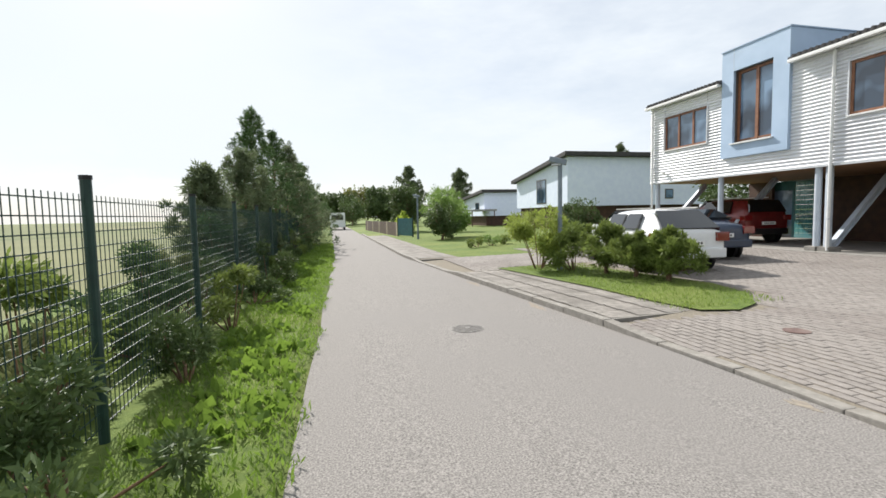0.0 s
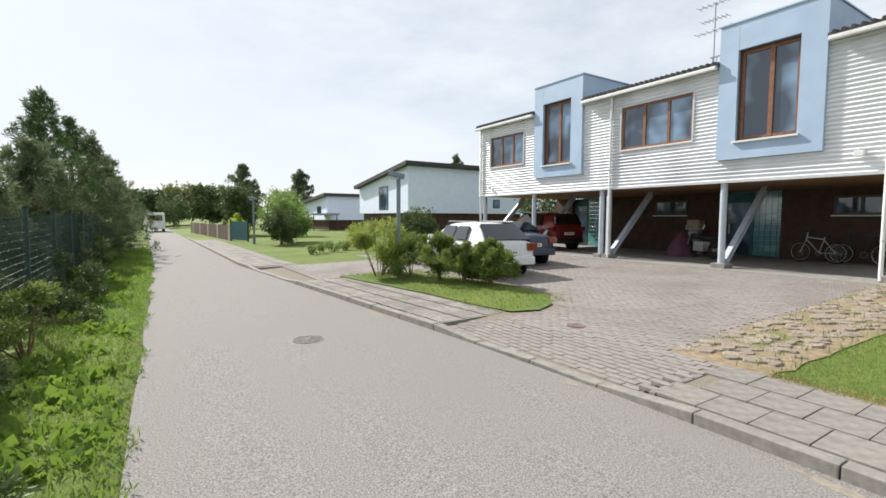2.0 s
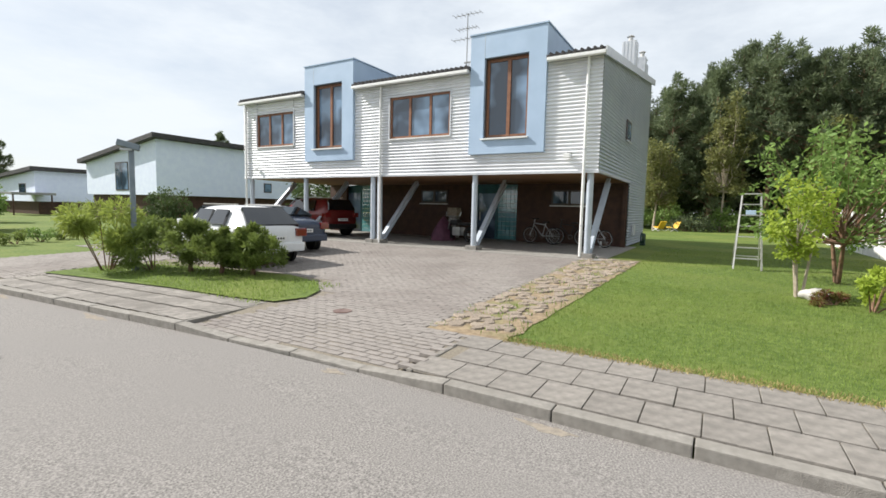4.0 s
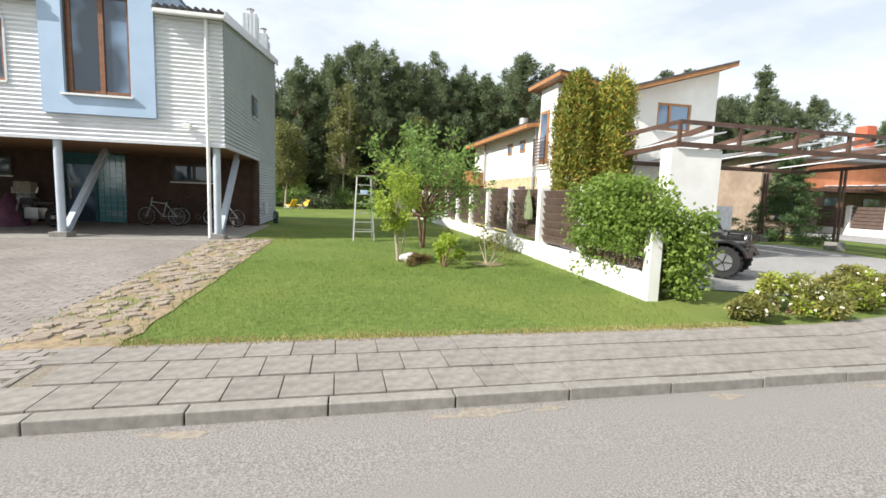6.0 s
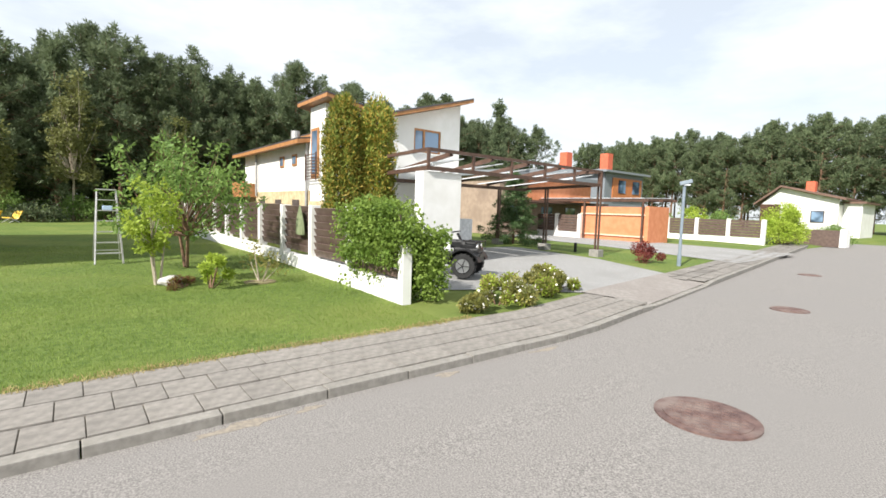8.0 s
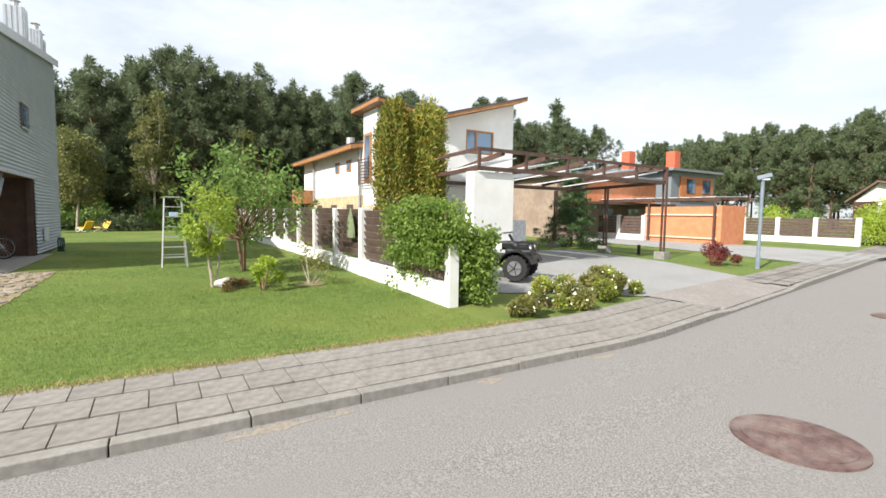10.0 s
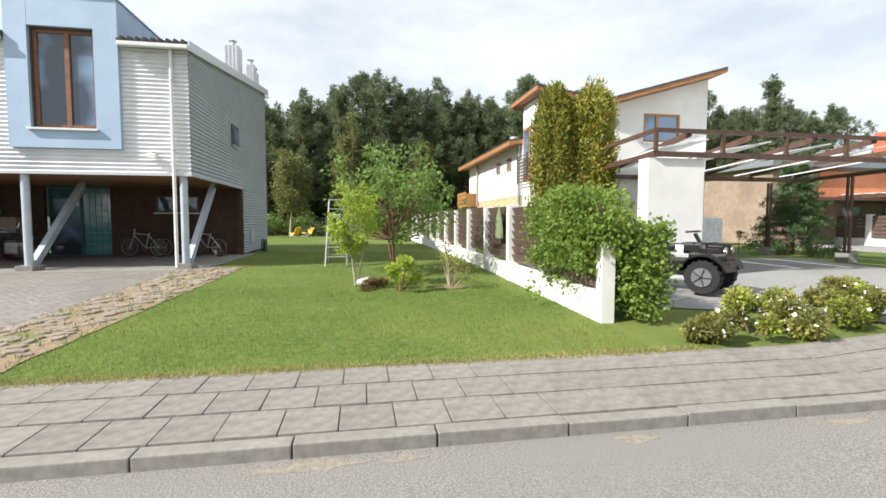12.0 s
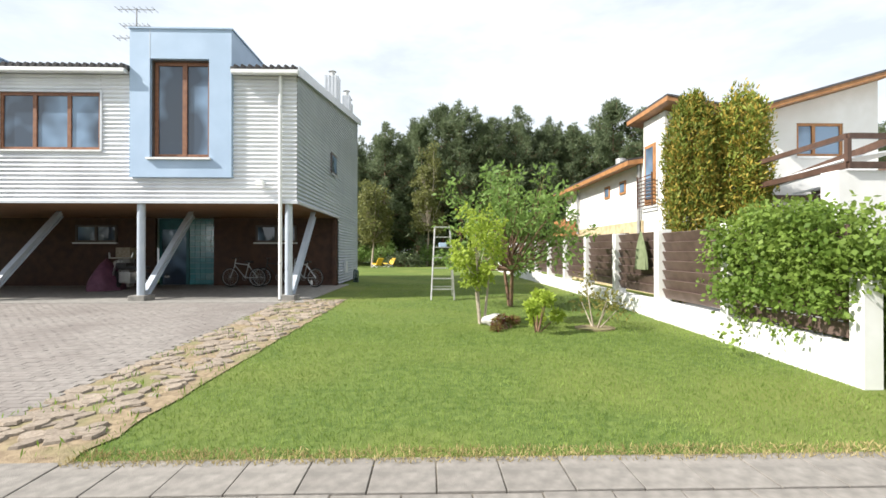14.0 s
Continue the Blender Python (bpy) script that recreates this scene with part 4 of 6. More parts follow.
def pine(name, label, h, crown_from, spread_, clump_r, whorls, per, leaf, needle, bark_r, seed, at, category="tree", thin=1.0, group="", flat=False):
    """A pine: tapered trunk, whorls of limbs, needle clumps along and at the ends of the limbs."""
    rs = np.random.default_rng(seed)
    t = thing(name, label, category, at, rs.uniform(0, 360), group)
    lean = rs.normal(0, 0.012 * h, 2)
    segs, cen, rad = [], [], []
    steps = 6
    for i in range(steps):
        f0, f1 = i / steps, (i + 1) / steps
        segs.append(((lean[0] * f0, lean[1] * f0, h * f0), (lean[0] * f1, lean[1] * f1, h * f1), bark_r * (1 - f0 * 0.93), bark_r * (1 - f1 * 0.93)))
    for k in range(whorls):
        f = k / (whorls - 1)
        z = h * (crown_from + (0.97 - crown_from) * f)
        prof = (0.55 + 0.45 * math.sin(math.pi * min(1, 0.25 + f * 0.55) )) * (1 - f ** 2.0 * 0.82) if thin >= 1 else (1 - f * 0.85)
        m = rs.integers(4, 7)
        for j in range(m):
            a = 2 * math.pi * (j + rs.uniform(-0.3, 0.3)) / m + k * 0.7
            if thin >= 1 and rs.random() < 0.2:
                continue
            ln = spread_ * prof * (rs.uniform(0.3, 1.3) if thin >= 1 else rs.uniform(0.35, 1.2))
            rise = ln * (rs.uniform(-0.22, 0.02) if flat else rs.uniform(0.05, 0.55))
            zj = z + (rs.uniform(-0.03, 0.03) * h if thin >= 1 else 0.0)
            base = np.array([lean[0] * zj / h, lean[1] * zj / h, zj])
            tip = base + (ln * math.cos(a), ln * math.sin(a), rise)
            segs.append((tuple(base), tuple(tip), bark_r * 0.22 * (1 - f * 0.6), bark_r * 0.05))
            for q in (0.42, 0.58, 0.74, 0.88, 1.0):
                cen.append(base + (tip - base) * q + rs.normal(0, clump_r * 0.4, 3) * (1, 1, 0.6))
                rad.append(clump_r * rs.uniform(0.4, 0.95) * (0.75 + 0.25 * q) * (1 - 0.42 * f))
            if flat:
                continue
            shoot = clump_r * rs.uniform(0.5, 1.1)
            segs.append((tuple(tip), tuple(tip + (0, 0, shoot)), bark_r * 0.05, bark_r * 0.02))
            for q in (0.4, 0.75, 1.05):
                cen.append(tip + (0, 0, shoot * q))
                rad.append(clump_r * 0.26)
    for q in np.linspace(0.0, 1.0, 5):
        cen.append(np.array([lean[0], lean[1], h * 0.96 + q * (0.04 * h + clump_r * 0.9)]))
        rad.append(clump_r * (0.5 - 0.3 * q))
    limbs("trunk", segs, M_BARK, t)
    p, o = clumps(cen, rad, per, 0.4)
    o[:, 2] += 0.6
    leaves("crown", p, leaf, needle, t, aspect=0.2, out=o)
    return t


def broad(name, label, h, trunk_h, crown_r, n_clump, clump_r, per, leaf, material, bark, r, seed, at, category="tree", stems=1, group="", squash=0.85, aspect=0.5):
    rs = np.random.default_rng(seed)
    t = thing(name, label, category, at, 0, group)
    segs, cen, rad = [], [], []
    for s in range(stems):
        a0 = 2 * math.pi * s / max(1, stems) + rs.uniform(0, 1)
        base = np.array([0.05 * math.cos(a0), 0.05 * math.sin(a0), 0]) * (stems > 1)
        fork = base + (rs.normal(0, 0.1 * crown_r) + (stems > 1) * 0.25 * crown_r * math.cos(a0), rs.normal(0, 0.1 * crown_r) + (stems > 1) * 0.25 * crown_r * math.sin(a0), trunk_h)
        segs.append((tuple(base), tuple(fork), r, r * 0.7))
        for k in range(n_clump // stems):
            a = rs.uniform(0, 2 * math.pi)
            q = math.sqrt(rs.uniform(0.05, 1))
            zz = rs.uniform(0.02, 1)
            rr = crown_r * q * (0.55 + 0.45 * math.sin(math.pi * min(1, zz * 0.85 + 0.12)))
            tip = np.array([fork[0] * 0.6 + rr * math.cos(a), fork[1] * 0.6 + rr * math.sin(a), trunk_h * 0.9 + (h - trunk_h * 0.9) * zz])
            mid = (fork + tip) / 2 + rs.normal(0, 0.08 * crown_r, 3)
            segs.append((tuple(fork), tuple(mid), r * 0.4, r * 0.22))
            segs.append((tuple(mid), tuple(tip), r * 0.22, r * 0.06))
            for c in (mid + (tip - mid) * 0.5, tip):
                cen.append(c)
                rad.append(clump_r * rs.uniform(0.6, 1.2))
    limbs("trunk", segs, bark, t)
    p, o = clumps(cen, rad, per, squash)
    leaves("crown", p, leaf, material, t, aspect=aspect, out=o * 0.5, up=-0.15)
    return t


def bush(name, label, rx, ry, h, n, leaf, material, at, category="shrub", group="", aspect=0.5, seed=0, stem=M_BARK, flowers=0):
    rs = np.random.default_rng(seed)
    t = thing(name, label, category, at, 0, group)
    segs, cen, rad = [], [], []
    for i in range(min(150, max(6, int(rx * ry * 14)))):
        a, q = rs.uniform(0, 2 * math.pi), math.sqrt(rs.uniform(0, 1))
        zz = h * math.sqrt(max(0.05, 1 - (q * 0.92) ** 2)) * rs.uniform(0.35, 0.92)
        c = np.array([rx * q * math.cos(a) * 0.85, ry * q * math.sin(a) * 0.85, zz])
        segs.append(((c[0] * 0.2, c[1] * 0.2, 0), tuple(c), 0.014, 0.005))
        cen.append(c)
        rad.append(min(rx, ry, h) * rs.uniform(0.22, 0.42))
    limbs("stem", segs, stem, t, 5)
    p, o = clumps(cen, rad, max(8, n // len(cen)), 0.9)
    p[:, 2] = np.maximum(p[:, 2], 0.03)
    leaves("foliage", p, leaf, material, t, aspect=aspect, out=o * 0.8)
    if flowers:
        k = RND.choice(len(p), flowers)
        leaves("flowers", p[k] + o[k] * 0.06, 0.06, M_FLOWER, t, "small white flowers", aspect=1.0, kind="stuff")
    return t


# ---- boundary fence beside the lawn ----
FY = -7.95
fence = thing("panel_fence", "brown louvred fence on a white plinth with white posts", "fence")
posts = [-5.2 + 2.09 * i for i in range(12)]
prism("plinth", [(-7.25, FY - 0.1), (19.5, FY - 0.1), (19.5, FY + 0.1), (-7.25, FY + 0.1)], lambda x, y: gz(x) - 0.1, lambda x, y: gz(x) + 0.42, M_PLASTER, fence, "whitewashed concrete plinth")
for i, x in enumerate(posts):
    pr = box("post", (x - 0.09, x + 0.09, FY - 0.13, FY + 0.13, gz(x) - 0.05, 1.74), M_PLASTER, fence, 0.012)
    if i < len(posts) - 1:
        for j in range(7):
            z = gz(x) + 0.46 + j * 0.178
            bm = bmesh.new()
            add_box(bm, x + 0.09, x + 2.0, FY - 0.012, FY + 0.012, z, z + 0.196)
            bmesh.ops.rotate(bm, verts=bm.verts[:], cent=(x, FY, z + 0.08), matrix=Matrix.Rotation(radians(-23), 3, "X"))
            part("louvre", bm, M_FBROWN, fence)
for j in range(7):
    z = gz(-7) + 0.46 + j * 0.178
    box("louvre", (-7.15, -5.29, FY - 0.014, FY + 0.014, z, z + 0.16), M_FBROWN, fence)
prism("end_post", [(-7.42, FY - 0.1), (-7.252, FY - 0.1), (-7.252, FY + 0.1), (-7.42, FY + 0.1)], -0.25, lambda x, y: 1.16 if x > -7.3 else 0.98, M_PLASTER, fence, "tapered white end post")
cloth = draped("hung_cloth", "olive green cloth hung over the fence", "cloth", (-2.55, FY + 0.17, 0.95), 0.26, 0.78, M_GREENCLOTH, 2.0)
cloth.scale = (1, 0.3, 1)

# climbing vine over the fence's end
vine = thing("climbing_vine", "dense green creeper growing over the fence end", "vine", (-6.3, FY, gz(-6.3)))
cen = [(x, y + RND.normal(0, 0.12), z) for x in np.arange(-0.95, 1.15, 0.12) for z in np.arange(0.3, 2.05, 0.13) for y in (-0.26, 0.26) if z < 1.95 - 0.45 * max(0, x - 0.5) - 1.3 * max(0, -x - 0.7) and RND.random() < (0.85 if z > 0.75 else 0.08)]
cen += [(RND.uniform(-1.35, -0.5), RND.uniform(-0.75, -0.3), RND.uniform(0.1, 1.35)) for _ in range(130)]
cen += [(RND.uniform(-1.25, -0.9), RND.uniform(-0.2, 0.25), RND.uniform(1.0, 1.5)) for _ in range(24)]
p, o = clumps(cen, [0.2] * len(cen), 42, 1.0)
leaves("foliage", p, 0.068, M_VINE, vine, aspect=0.75, out=o * 0.4 + np.array([0, 0, -0.35]))
segs = []
for i in range(14):
    x = -0.9 + i * 0.14
    segs.append(((x, -0.16, 0.0), (x + RND.normal(0, 0.1), -0.2, 0.8), 0.012, 0.01))
    segs.append(((x, -0.2, 0.8), (x + RND.normal(0, 0.15), -0.15, 1.6), 0.01, 0.006))
limbs("stem", segs, M_BARK, vine, 5)

# ---- lawn plants ----
broad("cherry_tree", "young fruit tree with drooping green leaves on the lawn", 3.25, 0.85, 1.9, 70, 0.27, 30, 0.14, M_LEAF, M_BARK, 0.05, 3, (-1.15, -5.3, gz(-1.15)), stems=2, aspect=0.4)
broad("maple_sapling", "small bright yellow-green sapling in the lawn bed", 2.1, 0.85, 0.55, 26, 0.17, 40, 0.085, M_LEAFY, M_BARKP, 0.028, 5, (-3.5, -4.37, gz(-3.5)), stems=3, aspect=0.6)
bush("variegated_dogwood", "pale variegated shrub in the lawn bed", 0.42, 0.42, 0.85, 1500, 0.075, M_LEAFY, (-4.3, -5.2, gz(-4.3)), seed=4)
bush("bare_currant", "thin shrub with sparse leaves on the lawn", 0.75, 0.7, 1.15, 420, 0.07, M_SHRUB, (-4.0, -6.3, gz(-4.0)), seed=6, stem=M_BARKP)
heather = bush("heather_clump", "low reddish heather round the sapling", 0.55, 0.35, 0.22, 2200, 0.07, [M_SHRUB, M_REDLEAF], (-4.0, -4.8, gz(-4.0)), seed=8, aspect=0.15)
bm = bmesh.new()
bmesh.ops.create_icosphere(bm, subdivisions=3, radius=0.24)
for v in bm.verts:
    v.co *= 1 + 0.25 * noise.noise(v.co * 6)
    v.co.z *= 0.55
rock = part("boulder", bm, M_ROCK, None, smooth=True)
rock.location = (-3.55, -4.62, gz(-3.55) + 0.06)
tagged(rock, "pale rounded boulder beside the sapling", "stone")
bedm = prism("soil_bed", [(-4.0 + 0.28 * math.cos(a), -6.3 + 0.35 * math.sin(a)) for a in np.linspace(0, 5.9, 14)], gz(-4.0) - 0.05, gz(-4.0) + 0.015, M_DIRT)
tagged(bedm, "bare soil ring round a shrub", "soil", kind="stuff")

# step ladder
lad = thing("step_ladder", "worn aluminium step ladder standing open on the lawn", "ladder", (0.1, -3.75, gz(0)))
for y, yt in ((0.3, 0.2), (-0.3, -0.2)):
    beam("rail", (-0.1, y, 0), (0.42, yt, 1.92), 0.03, 0.07, M_ALU, lad)
    beam("rear_rail", (1.05, y, 0), (0.46, yt, 1.90), 0.025, 0.04, M_ALU, lad)
for i in range(6):
    f = (i + 1) / 7
    w = 0.3 - 0.1 * f
    box("tread", (-0.1 + 0.52 * f - 0.03, -0.1 + 0.52 * f + 0.09, -w, w, 1.92 * f - 0.012, 1.92 * f + 0.012), M_ALU, lad)
for i in range(2):
    f = (i * 3 + 1) / 7
    w = 0.3 - 0.1 * f
    beam("rear_brace", (1.05 - 0.59 * f, -w, 1.9 * f), (1.05 - 0.59 * f, w, 1.9 * f), 0.025, 0.03, M_ALU, lad)
box("top_platform", (0.34, 0.54, -0.22, 0.22, 1.90, 1.93), M_ALU, lad, 0.006)
tub = box("paint_tub", (0.27, 0.42, -0.12, 0.1, 1.39, 1.5), M_BLUE, None, 0.02)
tub.location = (0.1, -3.75, gz(0) - 0.005)
tagged(tub, "blue and white tub on the ladder tread", "tub")

# back lawn furniture
par = thing("parasol", "white garden parasol far behind the house", "parasol", (24, 3.3, 0.05))
tube("pole", (0, 0, 0), (0, 0, 2.1), 0.025, M_WHITE, par)
part("canopy", add_tube(bmesh.new(), (0, 0, 1.75), (0, 0, 2.15), 0.8, 0.03, 8), M_FLOWER, par)
for i, (x, y) in enumerate(((25.6, 0.9), (26.0, 0.0))):
    ch = thing("garden_chair", "yellow reclining garden chair on the back lawn", "chair", (x, y, 0.05), 40 + 100 * i, "yellow garden chairs")
    beam("seat", (-0.3, 0, 0.2), (0.3, 0, 0.32), 0.5, 0.05, M_YELLOW, ch)
    beam("backrest", (-0.3, 0, 0.22), (-0.65, 0, 0.75), 0.5, 0.05, M_YELLOW, ch)
    for s in (-0.25, 0.25):
        beam("leg", (-0.4, s, 0.0), (0.3, s, 0.3), 0.03, 0.03, M_WHITE, ch)
        beam("leg", (0.35, s, 0.0), (-0.3, s, 0.25), 0.03, 0.03, M_WHITE, ch)

# ---- neighbour's house with the butterfly roof ----
nb = thing("white_house", "white rendered house with wooden eaves and a butterfly roof", "house")
NX, TX, NY0, NY1, VAL = 0.6, 1.0, -10.1, -15.95, -12.15


def wing_z(y):
    return 5.02 + (0.157 * (y - VAL) if y > VAL else 0.285 * (VAL - y))


def wall_poly(name, pts, thick, axis, material, parent, label=""):
    bm = bmesh.new()
    d = Vector((thick, 0, 0)) if axis == "x" else Vector((0, -thick, 0))
    a = [bm.verts.new(p) for p in pts]
    b = [bm.verts.new(Vector(p) + d) for p in pts]
    bm.faces.new(a)
    bm.faces.new(b[::-1])
    n = len(pts)
    for i in range(n):
        bm.faces.new((a[i], b[i], b[(i + 1) % n], a[(i + 1) % n]))
    bmesh.ops.recalc_face_normals(bm, faces=bm.faces[:])
    return part(name, bm, material, parent, label)


WY0, WY1, WZ0, WZ1 = -14.95, -13.62, 3.97, 4.9
for a, b, c, d in ((NY1, WY0, 0, None), (WY1, VAL, 0, None), (WY0, WY1, 0, WZ0), (WY0, WY1, WZ1, None)):
    top = [(NX, b, d), (NX, a, d)] if d else [(NX, b, wing_z(b)), (NX, a, wing_z(a))]
    wall_poly("wall", [(NX, a, c if c else (WZ1 if (a, b) == (WY0, WY1) and not d else 0.0)), (NX, b, c if c else (WZ1 if (a, b) == (WY0, WY1) and not d else 0.0))] + top, 0.3, "x", M_PLASTER, nb)
framed_window("window", nb, WY0, WY1, WZ0, WZ1, NX, (0.62,), M_EAVES, glass=M_GLASS)
wall_poly("wall", [(TX, VAL, 0), (TX, NY0, 0), (TX, NY0, wing_z(NY0)), (TX, VAL, wing_z(VAL))], 0.3, "x", M_PLASTER, nb)
wall_poly("wall", [(NX + 0.3, VAL, 0), (TX, VAL, 0), (TX, VAL, wing_z(VAL)), (NX + 0.3, VAL, wing_z(VAL))], 0.3, "y", M_PLASTER, nb)
wall_poly("wall", [(TX + 0.3, NY0, 0), (2.3, NY0, 0), (2.3, NY0, wing_z(NY0)), (TX + 0.3, NY0, wing_z(NY0))], 0.3, "y", M_PLASTER, nb)
wall_poly("wall", [(NX + 0.3, NY1 + 0.3, 0), (9, NY1 + 0.3, 0), (9, NY1 + 0.3, wing_z(NY1)), (NX + 0.3, NY1 + 0.3, wing_z(NY1))], 0.3, "y", M_PLASTER, nb)
wall_poly("wing_wall", [(2.3, NY0, 2.3), (10.6, NY0, 2.3), (10.6, NY0, 4.2), (2.3, NY0, 4.2)], 0.3, "y", M_PLASTER, nb)
wall_poly("stone_base", [(2.34, NY0 + 0.03, 0), (10.6, NY0 + 0.03, 0), (10.6, NY0 + 0.03, 2.3), (2.34, NY0 + 0.03, 2.3)], 0.33, "y", M_YSTONE, nb, "yellow sandstone cladding")
wall_poly("stone_base", [(TX - 0.03, NY0 + 0.05, 0), (2.3, NY0 + 0.05, 0), (2.3, NY0 + 0.05, 1.9), (TX - 0.03, NY0 + 0.05, 1.9)], 0.04, "y", M_YSTONE, nb)
for x in (3.6, 5.0):
    box("small_window", (x, x + 0.5, NY0, NY0 + 0.04, 3.3, 3.75), M_EAVES, nb)
    box("small_pane", (x + 0.08, x + 0.42, NY0 + 0.041, NY0 + 0.05, 3.37, 3.68), M_GLASS, nb)
box("orange_bay", (8.7, 10.7, NY0, NY0 + 0.6, 2.05, 2.7), M_EAVES, nb, label="varnished timber bay")
for z in (2.3, 2.5, 2.7):
    box("bay_board", (8.69, 10.71, NY0 + 0.6, NY0 + 0.62, z - 0.08, z + 0.08), M_EAVES, nb)
for x in (3.3, 5.3, 7.4):
    box("base_window", (x, x + 0.7, NY0 + 0.03, NY0 + 0.06, 1.3, 1.95), M_DARKFRAME, nb)
for a, b in ((VAL, NY0 + 0.28), (VAL, NY1 - 0.3)):
    ln = Vector((0, b - a, wing_z(b) - wing_z(a)))
    rf = new("roof")
    rf.parent = nb
    fx, bx = (TX - 0.7, 2.9) if b > a else (NX - 0.5, 9.3)
    vs = [(fx, a, wing_z(a) + 0.02), (bx, a, wing_z(a) + 0.02), (bx, b, wing_z(b) + 0.02), (fx, b, wing_z(b) + 0.02)]
    up = [(x, y, z + 0.12) for x, y, z in vs]
    up2 = [(x, y, z + 0.18) for x, y, z in vs]
    f6 = [(0, 1, 2, 3), (4, 5, 6, 7), (0, 1, 5, 4), (1, 2, 6, 5), (2, 3, 7, 6), (3, 0, 4, 7)]
    raw("eave_board", vs + up, f6, M_EAVES, rf, "varnished wooden eaves")
    raw("roofing", [(x - 0.02 * (x < 5), y, z + 0.002) for x, y, z in up] + up2, f6, M_ROOFDARK, rf, "dark roofing felt")
wr = new("wing_roof")
wr.parent = nb
vs = [(2.32, NY0 + 0.5, 4.02), (11.1, NY0 + 0.5, 4.02), (11.1, NY1 + 1, 4.85), (2.32, NY1 + 1, 4.85)]
f6 = [(0, 1, 2, 3), (4, 5, 6, 7), (0, 1, 5, 4), (1, 2, 6, 5), (2, 3, 7, 6), (3, 0, 4, 7)]
raw("eave_board", vs + [(x, y, z + 0.14) for x, y, z in vs], f6, M_EAVES, wr)
raw("roofing", [(x, y, z + 0.142) for x, y, z in vs] + [(x, y, z + 0.2) for x, y, z in vs], f6, M_ROOFDARK, wr)
tube("chimney", (7.2, -11.4, 4.2), (7.2, -11.4, 5.2), 0.2, M_ALU, nb)
box("balcony_door", (1.5, 2.15, NY0, NY0 + 0.05, 2.75, 4.55), M_EAVES, nb)
box("balcony_pane", (1.6, 2.05, NY0 + 0.051, NY0 + 0.06, 2.9, 4.45), M_GLASS, nb)
bal = new("balcony_railing")
bal.parent = nb
for i in range(9):
    beam("bar", (1.35, NY0 + 0.2, 2.7 + i * 0.11), (2.3, NY0 + 0.2, 2.7 + i * 0.11), 0.02, 0.03, M_PBROWN, bal)
for x in (1.35, 2.3):
    beam("upright", (x, NY0 + 0.2, 2.65), (x, NY0 + 0.2, 3.65), 0.04, 0.04, M_PBROWN, bal)
tube("downpipe", (2.45, NY0 + 0.1, 0.2), (2.45, NY0 + 0.1, 4.05), 0.05, M_GREY, nb)
tube("downpipe", (8.5, NY0 + 0.1, 2.1), (8.5, NY0 + 0.1, 4.05), 0.05, M_GREY, nb)
wall_poly("rear_wall", [(9, NY1, 0), (9, VAL, 0), (9, VAL, 4.95), (9, NY1, 5.9)], 0.3, "x", M_PLASTER, nb)

# thujas before the house
for i, (x, y, r, h) in enumerate(((-0.35, -10.12, 0.64, 5.2), (-0.6, -11.2, 0.68, 5.3))):
    t = thing("thuja", "tall columnar thuja with yellow-tinged foliage", "tree", (x, y, gz(x)), 0, "pair of thujas")
    cen, rad = [], []
    for k in range(520):
        a, z = RND.uniform(0, 2 * math.pi), RND.uniform(0.1, h - 0.2)
        rr = r * (1 - 0.18 * (z / h) ** 3) * RND.uniform(0.78, 1.03) * (0.88 + 0.12 * math.cos(6 * a + i)) * (1 if z < h - 0.7 else max(0.2, (h - z) / 0.75))
        cen.append((rr * math.cos(a), rr * math.sin(a), z))
        rad.append(0.2)
    p, o = clumps(cen, rad, 60, 2.3)
    leaves("foliage", p, 0.115, [M_THUJA, M_THUJAY], t, aspect=0.35, out=o * 0.3 + np.array([0, 0, 0.8]))
    limbs("trunk", [((0, 0, 0), (0, 0, h * 0.9), 0.12, 0.02)], M_BARK, t)

# ---- pergola carport ----
perg = thing("pergola", "brown steel pergola with opal roof panels and a white pier", "pergola")
PX0, PX1, PY0, PY1 = -3.5, 0.5, -11.75, -20.2
box("pier", (-3.46, -3.06, -12.64, -11.15, -0.02, 2.86), M_PLASTER, perg, 0.01, "white rendered pier")
for x, y in ((PX0, PY1), (-0.75, PY1), (2.3, PY1), (0.4, -15.5)):
    pp = new("post")
    pp.parent = perg
    for s in (-0.07, 0.07):
        box("post_bar", (x + s - 0.025, x + s + 0.025, y - 0.04, y + 0.04, 0.15, 3.45 if x < -3 else 2.85), M_PBROWN, pp)
    box("footing", (x - 0.22, x + 0.22, y - 0.2, y + 0.2, gz(x) - 0.05, gz(x) + 0.28), M_CONC, pp, 0.02)
for z, w in ((2.95, 0.12), (3.5, 0.10)):
    beam("front_beam", (PX0, PY0 + 0.45, z), (PX0, PY1 - 0.1, z), 0.08, w, M_PBROWN, perg)
    beam("side_beam", (PX0, PY1, z), (PX1, PY1, z - 0.1), 0.08, w, M_PBROWN, perg)
    beam("side_beam", (PX0, PY0 + 0.45, z), (PX1, PY0 + 0.45, z - 0.1), 0.08, w, M_PBROWN, perg)
beam("rear_beam", (PX1, PY0 + 0.45, 2.8), (PX1, PY1, 2.8), 0.08, 0.14, M_PBROWN, perg)
